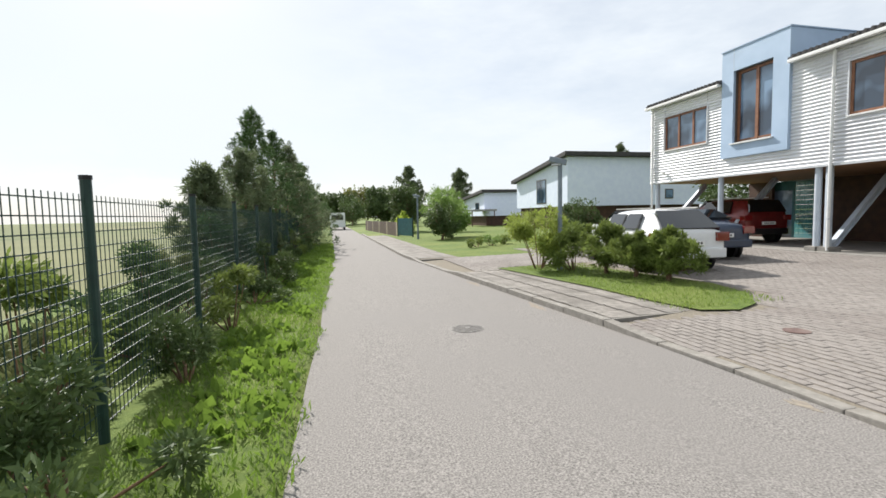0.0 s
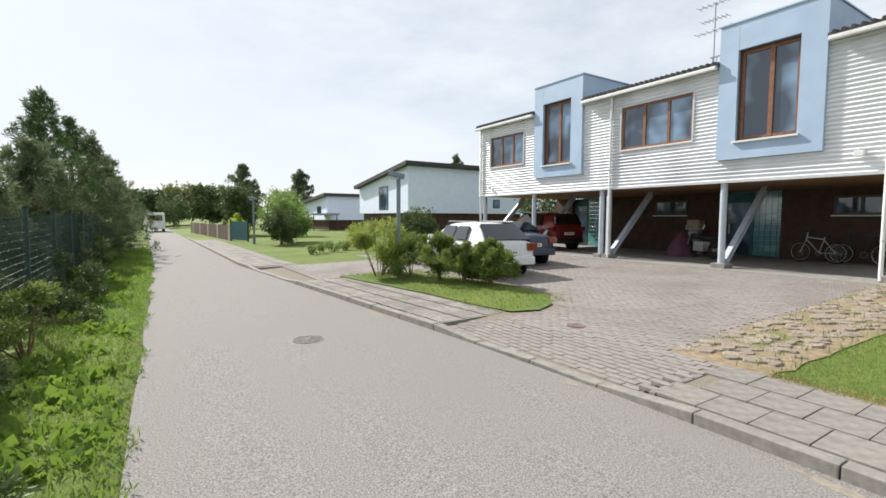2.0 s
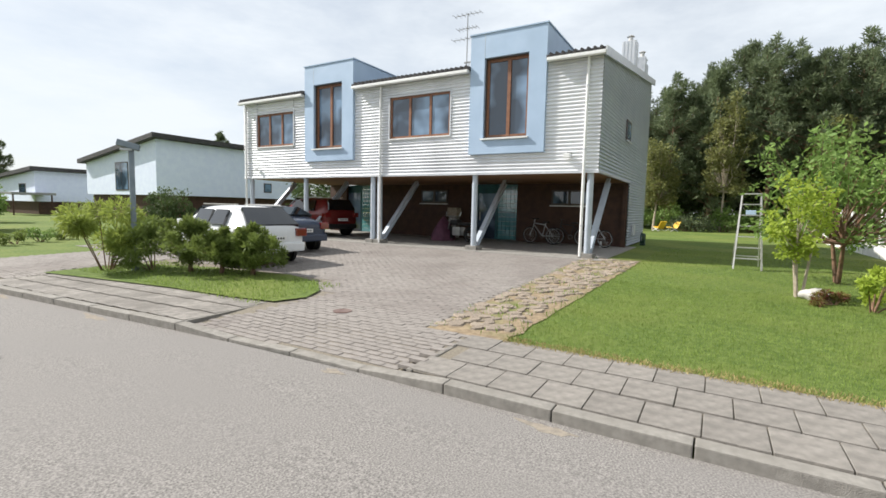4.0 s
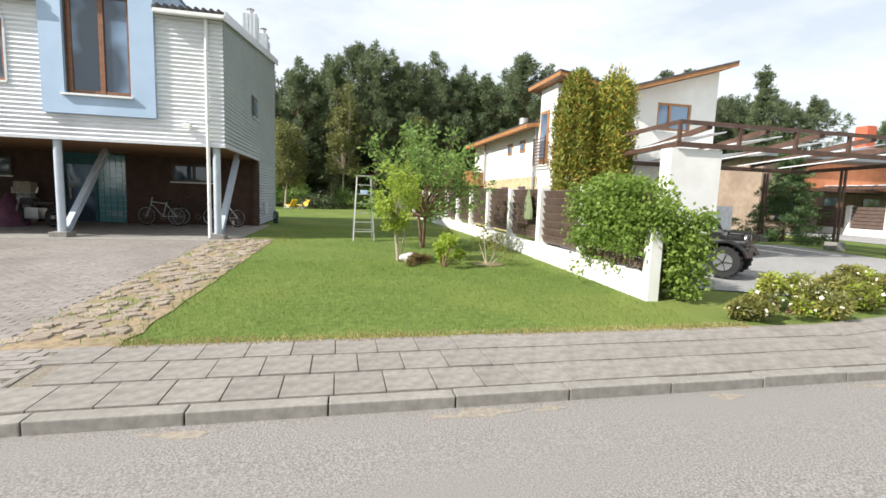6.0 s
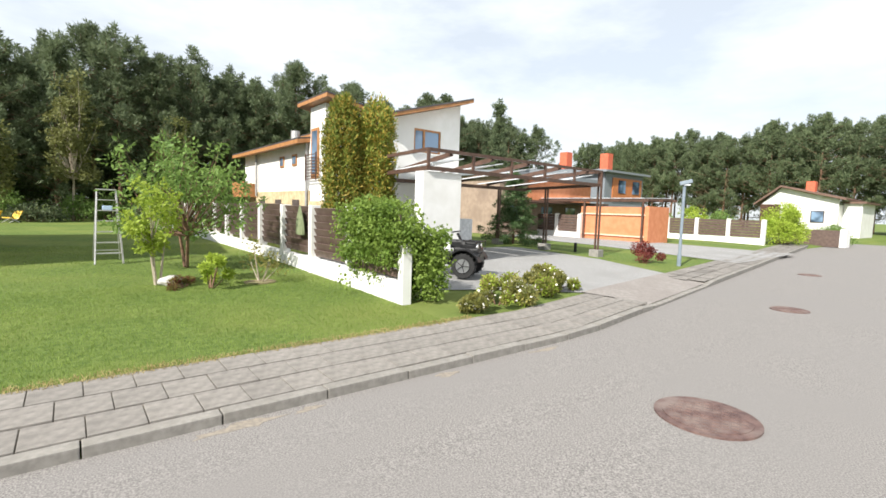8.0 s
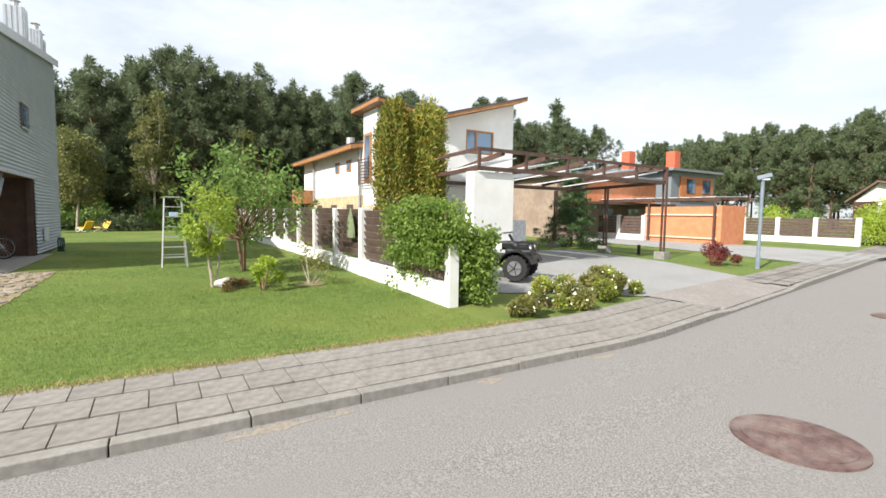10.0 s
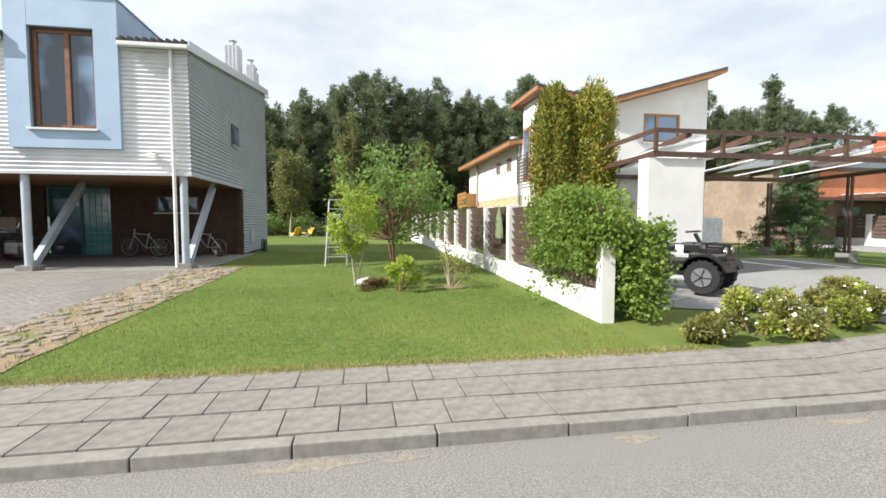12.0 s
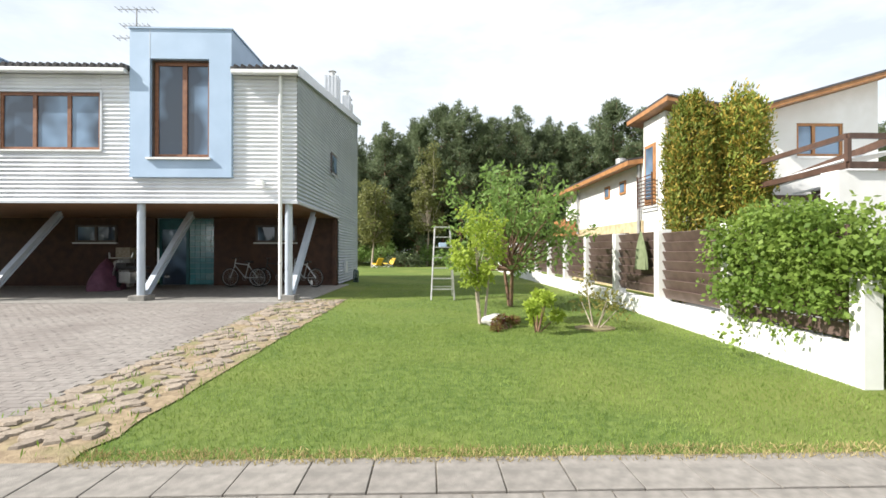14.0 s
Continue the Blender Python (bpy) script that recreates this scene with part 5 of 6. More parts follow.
for i in range(6):
    y = PY0 + 0.45 - (PY0 + 0.45 - PY1) * i / 5
    box("strut", (PX0 - 0.04, PX0 + 0.04, y - 0.04, y + 0.04, 3.01, 3.45), M_PBROWN, perg)
    if i < 5:
        beam("rafter", (PX0, y - 0.9, 3.45), (PX1, y - 0.9, 2.92), 0.07, 0.14, M_PBROWN, perg)
        a = [(PX0 + 0.2, y - 0.25, 3.12), (PX1 - 0.1, y - 0.25, 2.88), (PX1 - 0.1, y - 1.55, 3.06), (PX0 + 0.2, y - 1.55, 3.35)]
        raw("roof_panel", a + [(q[0], q[1], q[2] + 0.03) for q in a], f6, M_POLY, perg, "opal polycarbonate sheet")

# quad bike
def quad(at, turn):
    q = thing("quad_bike", "black quad bike with chunky tyres on the gravel", "quad bike", at, turn)
    for x in (-0.62, 0.62):
        for s in (-1, 1):
            w = tube("wheel", (x, s * 0.34, 0.31), (x, s * 0.58, 0.31), 0.31, M_TYRE, q, sides=22)
            for i in range(18):
                a = 2 * math.pi * i / 18
                c = (x + 0.305 * math.cos(a), s * 0.46, 0.31 + 0.305 * math.sin(a))
                beam("tread_lug", (c[0], s * 0.36, c[2]), (c[0], s * 0.56, c[2]), 0.045, 0.035, M_TYRE, w)
            tube("rim", (x, s * 0.58, 0.31), (x, s * 0.60, 0.31), 0.18, M_RIM, w, sides=16)
            for i in range(5):
                a = 2 * math.pi * i / 5
                beam("rim_spoke", (x, s * 0.605, 0.31), (x + 0.17 * math.cos(a), s * 0.605, 0.31 + 0.17 * math.sin(a)), 0.03, 0.012, M_BLACK, w)
        for s in (-1, 1):
            bm = bmesh.new()
            arc = [(x + 0.42 * math.cos(a), 0.33 + 0.40 * math.sin(a)) for a in np.linspace(0.25, 2.95, 8)]
            for (xa, za), (xb, zb) in zip(arc, arc[1:]):
                add_beam(bm, (xa, s * 0.42, za), (xb, s * 0.42, zb), 0.36, 0.035)
            part("mudguard", bm, M_BLACK, q)
        box("deck", (x - 0.34, x + 0.34, -0.3, 0.3, 0.62, 0.76), M_BLACK, q, 0.05)
    box("chassis", (-0.7, 0.7, -0.22, 0.22, 0.28, 0.62), M_BLACK, q, 0.04)
    box("seat", (-0.6, 0.12, -0.17, 0.17, 0.74, 0.92), M_BLACK, q, 0.06)
    box("tank", (0.1, 0.5, -0.16, 0.16, 0.72, 0.95), M_BLACK, q, 0.06)
    box("front_cowl", (0.45, 0.9, -0.3, 0.3, 0.7, 0.92), M_BLACK, q, 0.08)
    beam("steering_column", (0.45, 0, 0.85), (0.3, 0, 1.12), 0.06, 0.06, M_BLACK, q)
    tube("handlebar", (0.27, -0.40, 1.16), (0.27, 0.40, 1.16), 0.02, M_BLACK, q, sides=8)
    for s in (-1, 1):
        tube("grip", (0.27, s * 0.28, 1.16), (0.25, s * 0.42, 1.16), 0.026, M_GREY, q, sides=8)
        tube("headlight", (0.86, s * 0.2, 0.8), (0.93, s * 0.2, 0.8), 0.07, M_RIM, q)
    for x0, x1 in ((-1.0, -0.5), (0.6, 1.0)):
        for i in range(5):
            y = -0.36 + 0.18 * i
            beam("rack_bar", (x0, y, 0.92), (x1, y, 0.92), 0.02, 0.02, M_BLACK, q)
        for x in (x0, x1):
            beam("rack_bar", (x, -0.36, 0.94), (x, 0.36, 0.94), 0.02, 0.02, M_BLACK, q)
            for s in (-0.3, 0.3):
                beam("rack_leg", (x, s, 0.70), (x, s, 0.92), 0.02, 0.02, M_BLACK, q)
    box("side_badge", (0.05, 0.2, -0.33, -0.31, 0.72, 0.9), M_WHITE, q)
    box("bumper", (0.95, 1.0, -0.3, 0.3, 0.4, 0.62), M_BLACK, q, 0.02)
    return q


quad((-4.95, -10.9, 0.0), 214)
wrap = box("wrapped_crate", (-3.0, -2.3, -13.6, -12.8, -0.01, 1.45), M_FILM, None, 0.05)
tagged(wrap, "crate wrapped in grey plastic film beside the pier", "crate")

# bed along the pavement
for i, (x, y, rx, h) in enumerate(((-8.45, -8.75, 0.42, 0.42), (-8.25, -9.55, 0.62, 0.52), (-8.1, -10.15, 0.66, 0.56), (-7.9, -10.8, 0.66, 0.6), (-7.75, -11.5, 0.66, 0.58), (-7.65, -12.1, 0.6, 0.5))):
    bush("potentilla", "low potentilla shrub with small pale flowers", rx, rx, h, 4200, 0.06, [M_SHRUB, M_LEAFY] if i % 2 else [M_SHRUB, M_BIRCH], (x, y, gz(x)), group="shrubs along the pavement", seed=20 + i, flowers=44)
bush("barberry", "round dark red barberry shrub on the verge", 0.75, 0.75, 0.85, 2600, 0.07, M_REDLEAF, (-5.6, -20.3, gz(-5.6)), seed=31)
pine("spruce_young", "small dark green spruce on the neighbour's lawn", 3.7, 0.05, 2.0, 0.26, 15, 46, 0.15, M_PINEY, 0.06, 41, (2.4, -21.5, 0.03), thin=0.5, flat=True)


# ---- street lamps ----
def street_lamp(at, h, label, face=0):
    s = thing("street_lamp", label, "street lamp", at, face, "street lamps")
    tube("post", (0, 0, 0), (0, 0, h), 0.055, M_LAMP, s, sides=14)
    tube("base", (0, 0, 0), (0, 0, 0.45), 0.075, M_LAMP, s, sides=14)
    hd = new("lamp_head")
    hd.parent = s
    bm = add_box(bmesh.new(), -0.16, 0.26, -0.13, 0.13, h - 0.06, h + 0.07, 0.02)
    bmesh.ops.rotate(bm, verts=bm.verts[:], cent=(0, 0, h), matrix=Matrix.Rotation(radians(-14), 3, "Y"))
    part("housing", bm, M_LAMP, hd)
    box("lens", (-0.02, 0.2, -0.1, 0.1, h - 0.10, h - 0.055), M_BLIND, hd)
    return s


street_lamp((-8.54, 7.95, gz(-8.5) - 0.03), 2.75, "grey-blue street lamp post among the shrubs", 150)
street_lamp((-6.7, -20.7, gz(-6.7) - 0.03), 3.1, "grey-blue street lamp post on the grass verge", 200)
street_lamp((-8.7, 26.5, gz(-8.7) - 0.03), 2.75, "street lamp farther along the road", 150)

# ---- planted island by the drive ----
isl = [(-9.75, 9.2), (-9.45, 7.2), (-9.2, 5.4), (-9.1, 3.9), (-8.95, 2.95), (-8.45, 2.75), (-7.9, 3.0), (-7.3, 3.7), (-7.0, 4.8), (-7.3, 7.0), (-8.0, 9.3)]
bush("juniper_shrub", "tall feathery yellow-green shrub round the lamp post", 0.9, 1.1, 1.8, 7500, 0.13, M_JUNIPER, (-8.8, 8.6, gz(-8.8)), seed=51, aspect=0.2)
bush("juniper_shrub", "feathery green shrub on the planted island", 0.7, 0.9, 1.2, 2600, 0.12, M_MUGO, (-8.25, 7.75, gz(-8.2)), seed=52, aspect=0.2)
for i, (x, y, r, h) in enumerate(((-7.95, 6.85, 0.7, 0.95), (-7.5, 5.35, 0.6, 0.85), (-7.7, 6.1, 0.55, 0.75))):
    pine("mugo_pine", "low spreading mugo pine on the planted island", h, 0.25, r, 0.2, 5, 60, 0.11, M_MUGO, 0.06, 60 + i, (x, y, gz(x)), "shrub", group="mugo pines")

# ---- wire fence and young pines across the road ----
for i in range(11):
    y = 1.2 + 1.45 * i
    bush("scrub", "dense dark green scrub behind the wire fence", 0.55, 0.95, 0.95 + 0.12 * i + 0.18 * (i % 3), 3600, 0.09, M_PINEY if i % 3 else M_DUSTY, (-16.45 - 0.15 * (i % 2), y, -0.22), group="scrub behind the fence", seed=400 + i, aspect=0.25)
wf = thing("wire_fence", "green welded wire mesh fence with dark posts", "fence")
for i in range(14):
    y = -1.5 + 2.5 * i
    pst = tube("post", (-15.7, y, -0.25), (-15.7, y, 1.62), 0.035, M_GREENPOST, wf, sides=10)
    tube("cap", (-15.7, y, 1.62), (-15.7, y, 1.65), 0.04, M_BLACK, pst, sides=10)
    if i < 13:
        bm = bmesh.new()
        for j in range(16):
            z = -0.1 + j * 0.105
            add_box(bm, -15.706, -15.700, y + 0.03, y + 2.47, z, z + 0.008)
        for j in range(36):
            yy = y + 0.06 + j * 0.0685
            add_box(bm, -15.700, -15.695, yy, yy + 0.005, -0.12, 1.52)
        part("mesh_panel", bm, M_GREENPOST, wf)
for i, (x, y, h, sp) in enumerate(((-16.9, 16.5, 5.5, 1.35), (-16.6, 12.6, 3.4, 1.25), (-17.0, 9.6, 2.6, 1.0), (-16.4, 19.3, 5.2, 1.6), (-16.2, 22.0, 5.0, 1.6), (-16.1, 24.5, 4.8, 1.6), (-16.0, 27.5, 4.7, 1.7), (-16.2, 31, 4.2, 1.7), (-16.2, 35, 4.3, 1.7), (-16.2, 40, 4.5, 1.8), (-16.3, 46, 4.8, 1.9), (-16.6, 53, 5.2, 2.1))):
    pine("young_pine", "young pine with upright shoots behind the wire fence", h, 0.04, sp * 1.4, 0.21, 18, 20, 0.14, M_PINEY if i % 3 == 0 else M_PINE, 0.06, 70 + i, (x, y, -0.2), group="young pines along the fence", thin=0.6)
for i in range(26):
    y = -2 + i * 1.05
    bush("scrub", "olive green scrub along the wire fence", 0.45 + 0.12 * (i % 3), 0.7, 0.65 + 0.22 * (i % 4), 2000, 0.08, M_GARDEN if i % 3 else M_MUGO, (-15.5 - 0.7 * (i % 2), y, -0.22), group="scrub along the fence", seed=90 + i, aspect=0.3)

# ---- houses to the north ----
def flat_house(name, label, x0, x1, y0, y1, h_hi, h_lo, base, wallm, windows):
    hs = thing(name, label, "house")
    zt = lambda x, y: h_hi + (h_lo - h_hi) * (y - y0) / (y1 - y0)
    prism("wall", [(x0, y0), (x1, y0), (x1, y1), (x0, y1)], base, zt, wallm, hs)
    prism("base_wall", [(x0 + 0.3, y0 + 0.3), (x1 - 0.3, y0 + 0.3), (x1 - 0.3, y1 - 0.3), (x0 + 0.3, y1 - 0.3)], -0.2, base - 0.002, M_BRWALL, hs, "dark brown boarded ground floor")
    o = 0.45
    prism("roof", [(x0 - o, y0 - o), (x1 + o, y0 - o), (x1 + o, y1 + o), (x0 - o, y1 + o)], lambda x, y: zt(x, y) + 0.004, lambda x, y: zt(x, y) + 0.32, M_ROOFDARK, hs, "dark flat-pitched roof")
    for ax, a, b, z0, z1 in windows:
        w = new("window")
        w.parent = hs
        if ax == "w":
            box("window_frame", (x0 - 0.03, x0 - 0.002, a, b, z0, z1), M_DARKFRAME, w)
            box("pane", (x0 - 0.045, x0 - 0.031, a + 0.08, (a + b) / 2 - 0.03, z0 + 0.08, z1 - 0.08), M_GLASS, w)
            box("pane", (x0 - 0.045, x0 - 0.031, (a + b) / 2 + 0.03, b - 0.08, z0 + 0.08, z1 - 0.08), M_GLASS, w)
        else:
            box("window_frame", (a, b, y0 - 0.03, y0 - 0.002, z0, z1), M_DARKFRAME, w)
            box("pane", (a + 0.08, b - 0.08, y0 - 0.045, y0 - 0.031, z0 + 0.08, z1 - 0.08), M_GLASS, w)
    return hs


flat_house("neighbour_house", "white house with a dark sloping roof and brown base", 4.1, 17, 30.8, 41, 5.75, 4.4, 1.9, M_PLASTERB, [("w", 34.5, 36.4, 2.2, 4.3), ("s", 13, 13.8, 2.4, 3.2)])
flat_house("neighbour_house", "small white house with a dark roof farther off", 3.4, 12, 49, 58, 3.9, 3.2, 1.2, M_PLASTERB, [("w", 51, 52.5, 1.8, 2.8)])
can = thing("porch_canopy", "flat grey canopy before the far white house", "canopy")
box("canopy_roof", (1.0, 4.0, 46.5, 50, 1.75, 1.95), M_GREY, can)
for x in (1.2, 3.8):
    tube("canopy_post", (x, 46.8, -0.2), (x, 46.8, 1.75), 0.06, M_BRWALL, can)
gate = thing("sheet_gate", "dark teal sheet metal gate beside the road", "gate", (-9.2, 31.9, -0.15), -75)
for i in range(9):
    box("gate_sheet", (0.02 + i * 0.28, 0.27 + i * 0.28, -0.02, 0.02, 0.1, 1.35), M_TEAL, gate)
for x in (0, 2.6):
    tube("gate_post", (x, 0, 0), (x, 0, 1.5), 0.05, M_GREENPOST, gate)
bf = thing("board_fence", "brown board fence beside the road", "fence", (-9.25, 32.1, -0.2), 2.5)
for i in range(40):
    box("board", (-0.015, 0.015, i * 0.5, i * 0.5 + 0.45, 0, 1.1 + 0.04 * (i % 2)), M_BARKP if i % 9 == 0 else M_FBROWN, bf)
van = thing("parked_van", "white van parked far along the road", "van", (-13.2, 58, ROAD_Z), 90)
box("body", (0, 3.4, -0.95, 0.95, 0.35, 2.2), M_VAN, van, 0.12)
box("bonnet", (3.3, 4.6, -0.92, 0.92, 0.35, 1.25), M_VAN, van, 0.15)
box("rear_window", (-0.02, 0.01, -0.7, 0.7, 1.3, 1.9), M_CARGLASS, van)
for x in (0.8, 3.8):
    for s in (-0.95, 0.75):
        tube("wheel", (x, s, 0.33), (x, s + 0.2, 0.33), 0.33, M_TYRE, van, sides=18)
bush("clipped_hedge", "bright green hedge beside the road", 0.8, 1.8, 2.2, 5000, 0.12, M_LEAFY, (-8.1, 36.5, -0.15), "hedge", seed=140)
for i, (x, y, h, r, m) in enumerate(((-7.6, 24.5, 2.0, 1.1, M_LEAF), (-6.4, 27, 2.9, 1.5, M_LEAF), (-7.2, 41, 4.3, 1.9, M_LEAF), (-4.9, 36, 3.7, 1.7, M_LEAF), (-12, 93, 6.2, 3.6, M_LEAF), (-4, 90, 6.6, 3.8, M_LEAF), (-17, 98, 6.0, 3.8, M_LEAF), (-8.5, 101, 7.2, 4.2, M_BIRCH), (-23, 94, 6.6, 3.8, M_LEAF), (1.5, 98, 7, 4.2, M_LEAF), (-2.0, 18.5, 2.0, 1.0, M_LEAF), (8, 19.5, 3.5, 1.8, M_LEAF), (-29, 97, 6.4, 4.0, M_LEAF), (-10.5, 78, 4.6, 2.4, M_LEAF))):
    broad("garden_tree", "leafy green garden tree beside the road", h, h * 0.18, r, 42, r * 0.3, 80, (0.07 if y < 80 else 0.13) * h ** 0.75, M_GARDEN if i not in (1, 3, 7) else m, M_BARK, 0.09, 150 + i, (x, y, -0.1), group="garden trees")
for i, (x, y, h) in enumerate(((-3.3, 62, 8.0), (4.8, 64, 7.8), (29, 60, 11.5), (0.5, 78, 6.5))):
    pine("roadside_pine", "tall pine behind the far houses", h, 0.2, 2.4, 0.42, 15, 34, 0.32, M_PINE, 0.16, 170 + i, (x, y, -0.2))
for i in range(9):
    bush("border_shrub", "low garden shrub on the neighbour's lawn", 0.5, 0.5, 0.55, 700, 0.08, M_LEAF if i % 2 else M_MUGO, (-7.8 + 0.9 * i, 17.0 + 0.7 * (i % 3), gz(-7)), group="border shrubs", seed=180 + i)

# ---- far side of the street to the south ----
ff = thing("panel_fence", "far brown panel fence on a white plinth", "fence")
for a, b, y in ((-3.4, 3.2, -40.4), (5.2, 9.2, -31.4)):
    box("plinth", (a, b, y - 0.1, y + 0.1, -0.2, 0.45), M_PLASTER, ff)
    n = round((b - a) / 2)
    for i in range(n + 1):
        x = a + (b - a) * i / n
        box("post", (x - 0.12, x + 0.12, y - 0.14, y + 0.14, -0.15, 1.75), M_PLASTER, ff)
        if i < n:
            for j in range(6):
                box("louvre", (x + 0.12, x + (b - a) / n - 0.12, y - 0.02, y + 0.02, 0.5 + j * 0.2, 0.67 + j * 0.2), M_FBROWN, ff)
cp = thing("carport", "orange rendered carport with a dark slatted roof", "carport", (3.0, -2.6, 0))
box("orange_wall", (-2.8, 2.2, -29.2, -28.9, -0.05, 2.3), M_ORANGE, cp)
box("side_wall", (-3.05, -2.8, -31.0, -28.4, -0.05, 2.35), M_ORANGE, cp)
for z in (0.35, 1.75):
    box("ledge", (-2.8, 2.2, -28.9, -28.8, z, z + 0.09), M_LEDGE, cp)
for i in range(12):
    beam("rafter", (-2.5 + i * 0.8, -28.6, 2.75), (-2.5 + i * 0.8, -32.6, 2.87), 0.08, 0.16, M_PBROWN, cp)
for y in (-28.7, -30.6, -32.5):
    beam("purlin", (-2.8, y, 2.68 + (-27.5 - y) * 0.026), (6.6, y, 2.68 + (-27.5 - y) * 0.026), 0.1, 0.16, M_PBROWN, cp)
for i in range(11):
    x = -2.5 + i * 0.8
    a = [(x + 0.1, -28.9, 2.86), (x + 0.7, -28.9, 2.86), (x + 0.7, -32.4, 2.97), (x + 0.1, -32.4, 2.97)]
    raw("roof_panel", a + [(q[0], q[1], q[2] + 0.03) for q in a], f6, M_POLY, cp)
for x in (-2.5, 1.8, 6.3):
    tube("post", (x, -28.65, -0.1), (x, -28.65, 2.65), 0.07, M_PBROWN, cp)
gh = thing("grey_house", "slate grey two-storey house with orange panels and red chimneys", "house", (2.0, 0, 0))
box("wall", (7.5, 24, -47.7, -41, 0, 5.6), M_GREYH, gh)
prism("roof", [(7.0, -40.4), (24.5, -40.4), (24.5, -48.2), (7.0, -48.2)], lambda x, y: 5.604, lambda x, y: 5.8 + 0.045 * (x - 7), M_GREYH, gh)
box("orange_panel", (7.40, 7.49, -47.3, -42.2, 3.1, 5.2), M_ORWOOD, gh, label="orange boarded wall panel")
box("orange_panel", (12, 18, -40.99, -40.9, 0.2, 2.6), M_ORANGE, gh)
for x, y in ((13, -43.5), (10.4, -46.8)):
    box("chimney", (x, x + 0.9, y, y + 0.9, 6.3, 8.0), M_BRICKRED, gh, 0.02, "red rendered chimney")
for y in (-46.8, -44.3):
    box("window", (7.35, 7.395, y, y + 1.2, 3.8, 5.0), M_GLASS, gh)
oh = thing("terrace_house", "beige and orange terrace house behind the pergola", "house")
box("wall", (9, 20, -38, -27, 0, 4.4), M_BEIGE, oh)
box("upper_wall", (8.9, 8.99, -38, -30, 2.6, 4.2), M_ORANGE, oh)
box("roof", (8.5, 20.5, -38.5, -26.5, 4.4, 4.7), M_GREYH, oh)
for y in (-36, -33, -29.5):
    box("window", (8.95, 8.995, y, y + 1.3, 0.8, 2.2), M_GLASS, oh)
box("porch_roof", (6.5, 9.0, -37, -27, 2.45, 2.6), M_PBROWN, oh)
bush("clipped_hedge", "long bright green hedge beside the street", 1.6, 3.0, 3.2, 12000, 0.15, M_LEAFY, (-3.3, -44.6, -0.15), "hedge", seed=200)
for i, (x, y, h) in enumerate(((0.6, -43.5, 2.6), (3.0, -44.5, 3.0), (5.6, -43.0, 2.8))):
    bush("garden_shrub", "light green shrub behind the far panel fence", 1.6, 1.4, h, 3200, 0.16, M_LEAFY if i % 2 else M_LEAF, (x, y, -0.05), group="shrubs behind the far fence", seed=205 + i)
bush("clipped_hedge", "dark green shrub at the far street corner", 1.5, 2.0, 1.7, 4000, 0.14, M_LEAF, (-4.8, -52, -0.15), "hedge", seed=201)
fw_ = thing("far_house", "white house with a low brown gable roof and chimney", "house", (-0.8, -4.5, 0))
box("wall", (-0.6, 7.0, -76, -66, 0, 3.7), M_PLASTER, fw_)
prism("side_cladding", [(4.9, -65.99), (7.0, -65.99), (7.0, -65.9), (4.9, -65.9)], 0.0, 3.7, M_BRWALL, fw_, "brown boarded wall")
wall_poly("gable", [(-0.6, -66.0, 3.702), (7.0, -66.0, 3.702), (4.9, -66.0, 5.7), (-0.6, -66.0, 4.3)], 0.3, "y", M_PLASTER, fw_)
for p, q in (((4.9, 5.75), (7.6, 3.55)), ((4.9, 5.75), (-1.3, 4.2))):
    a = [(p[0], -65.3, p[1]), (q[0], -65.3, q[1]), (q[0], -76.5, q[1]), (p[0], -76.5, p[1])]
    raw("roof", a + [(v[0], v[1], v[2] + 0.22) for v in a], f6, M_ROOFBROWN, fw_, "brown roof slope")
box("chimney", (2.4, 3.3, -70, -69, 4.8, 6.6), M_BRICKRED, fw_)
for x in (0.6, 3.2):
    w = box("window", (x, x + 1.3, -65.995, -65.95, 1.6, 3.0), M_DARKFRAME, fw_)
    box("pane", (x + 0.1, x + 1.2, -65.949, -65.94, 1.7, 2.9), M_GLASS, w)
box("annex", (-2.3, -0.65, -75, -68, 0, 3.9), M_PLASTER, fw_)
box("annex_roof", (-2.7, -0.62, -75.3, -67.6, 3.902, 4.1), M_ROOFBROWN, fw_)
gw = box("gate_wall", (-6.3, -5.9, -50, -48.8, -0.2, 1.2), M_PLASTER)
tagged(gw, "short white wall beside the street", "wall")
gw = box("gate_wall", (-5.9, -2.5, -49.2, -49.0, -0.2, 1.1), M_FBROWN)
tagged(gw, "brown fence panel beside a white gate wall", "wall")

# ---- forest ----
protos = []
for i, (h, cf, sp) in enumerate(((16, 0.30, 3.0), (17.5, 0.42, 2.8), (14.5, 0.22, 3.2), (16.5, 0.35, 2.6), (15, 0.12, 2.8))):
    protos.append(pine("forest_pine", "tall dark green pine at the edge of the forest", h * 0.88, cf, sp * 1.45, 0.66, 18, 26, 0.36, M_PINE, 0.2, 210 + i, (34 + i * 4.0, 14 - i * 7.0, 0), group="forest pines"))
rs = np.random.default_rng(99)
spots = []
for row, d in enumerate((33, 37, 42, 48)):
    y = 26.0
    while y > -62:
        spots.append((d + rs.uniform(-1.5, 1.5) - 0.03 * y, y + rs.uniform(-0.8, 0.8)))
        y -= rs.uniform(2.6, 3.8) + row * 0.25
for row, d in enumerate((-96, -102, -110)):
    x = 55.0
    while x > -70:
        spots.append((x + rs.uniform(-1, 1), d + rs.uniform(-2, 2) - 0.12 * x))
        x -= rs.uniform(3.2, 4.6)
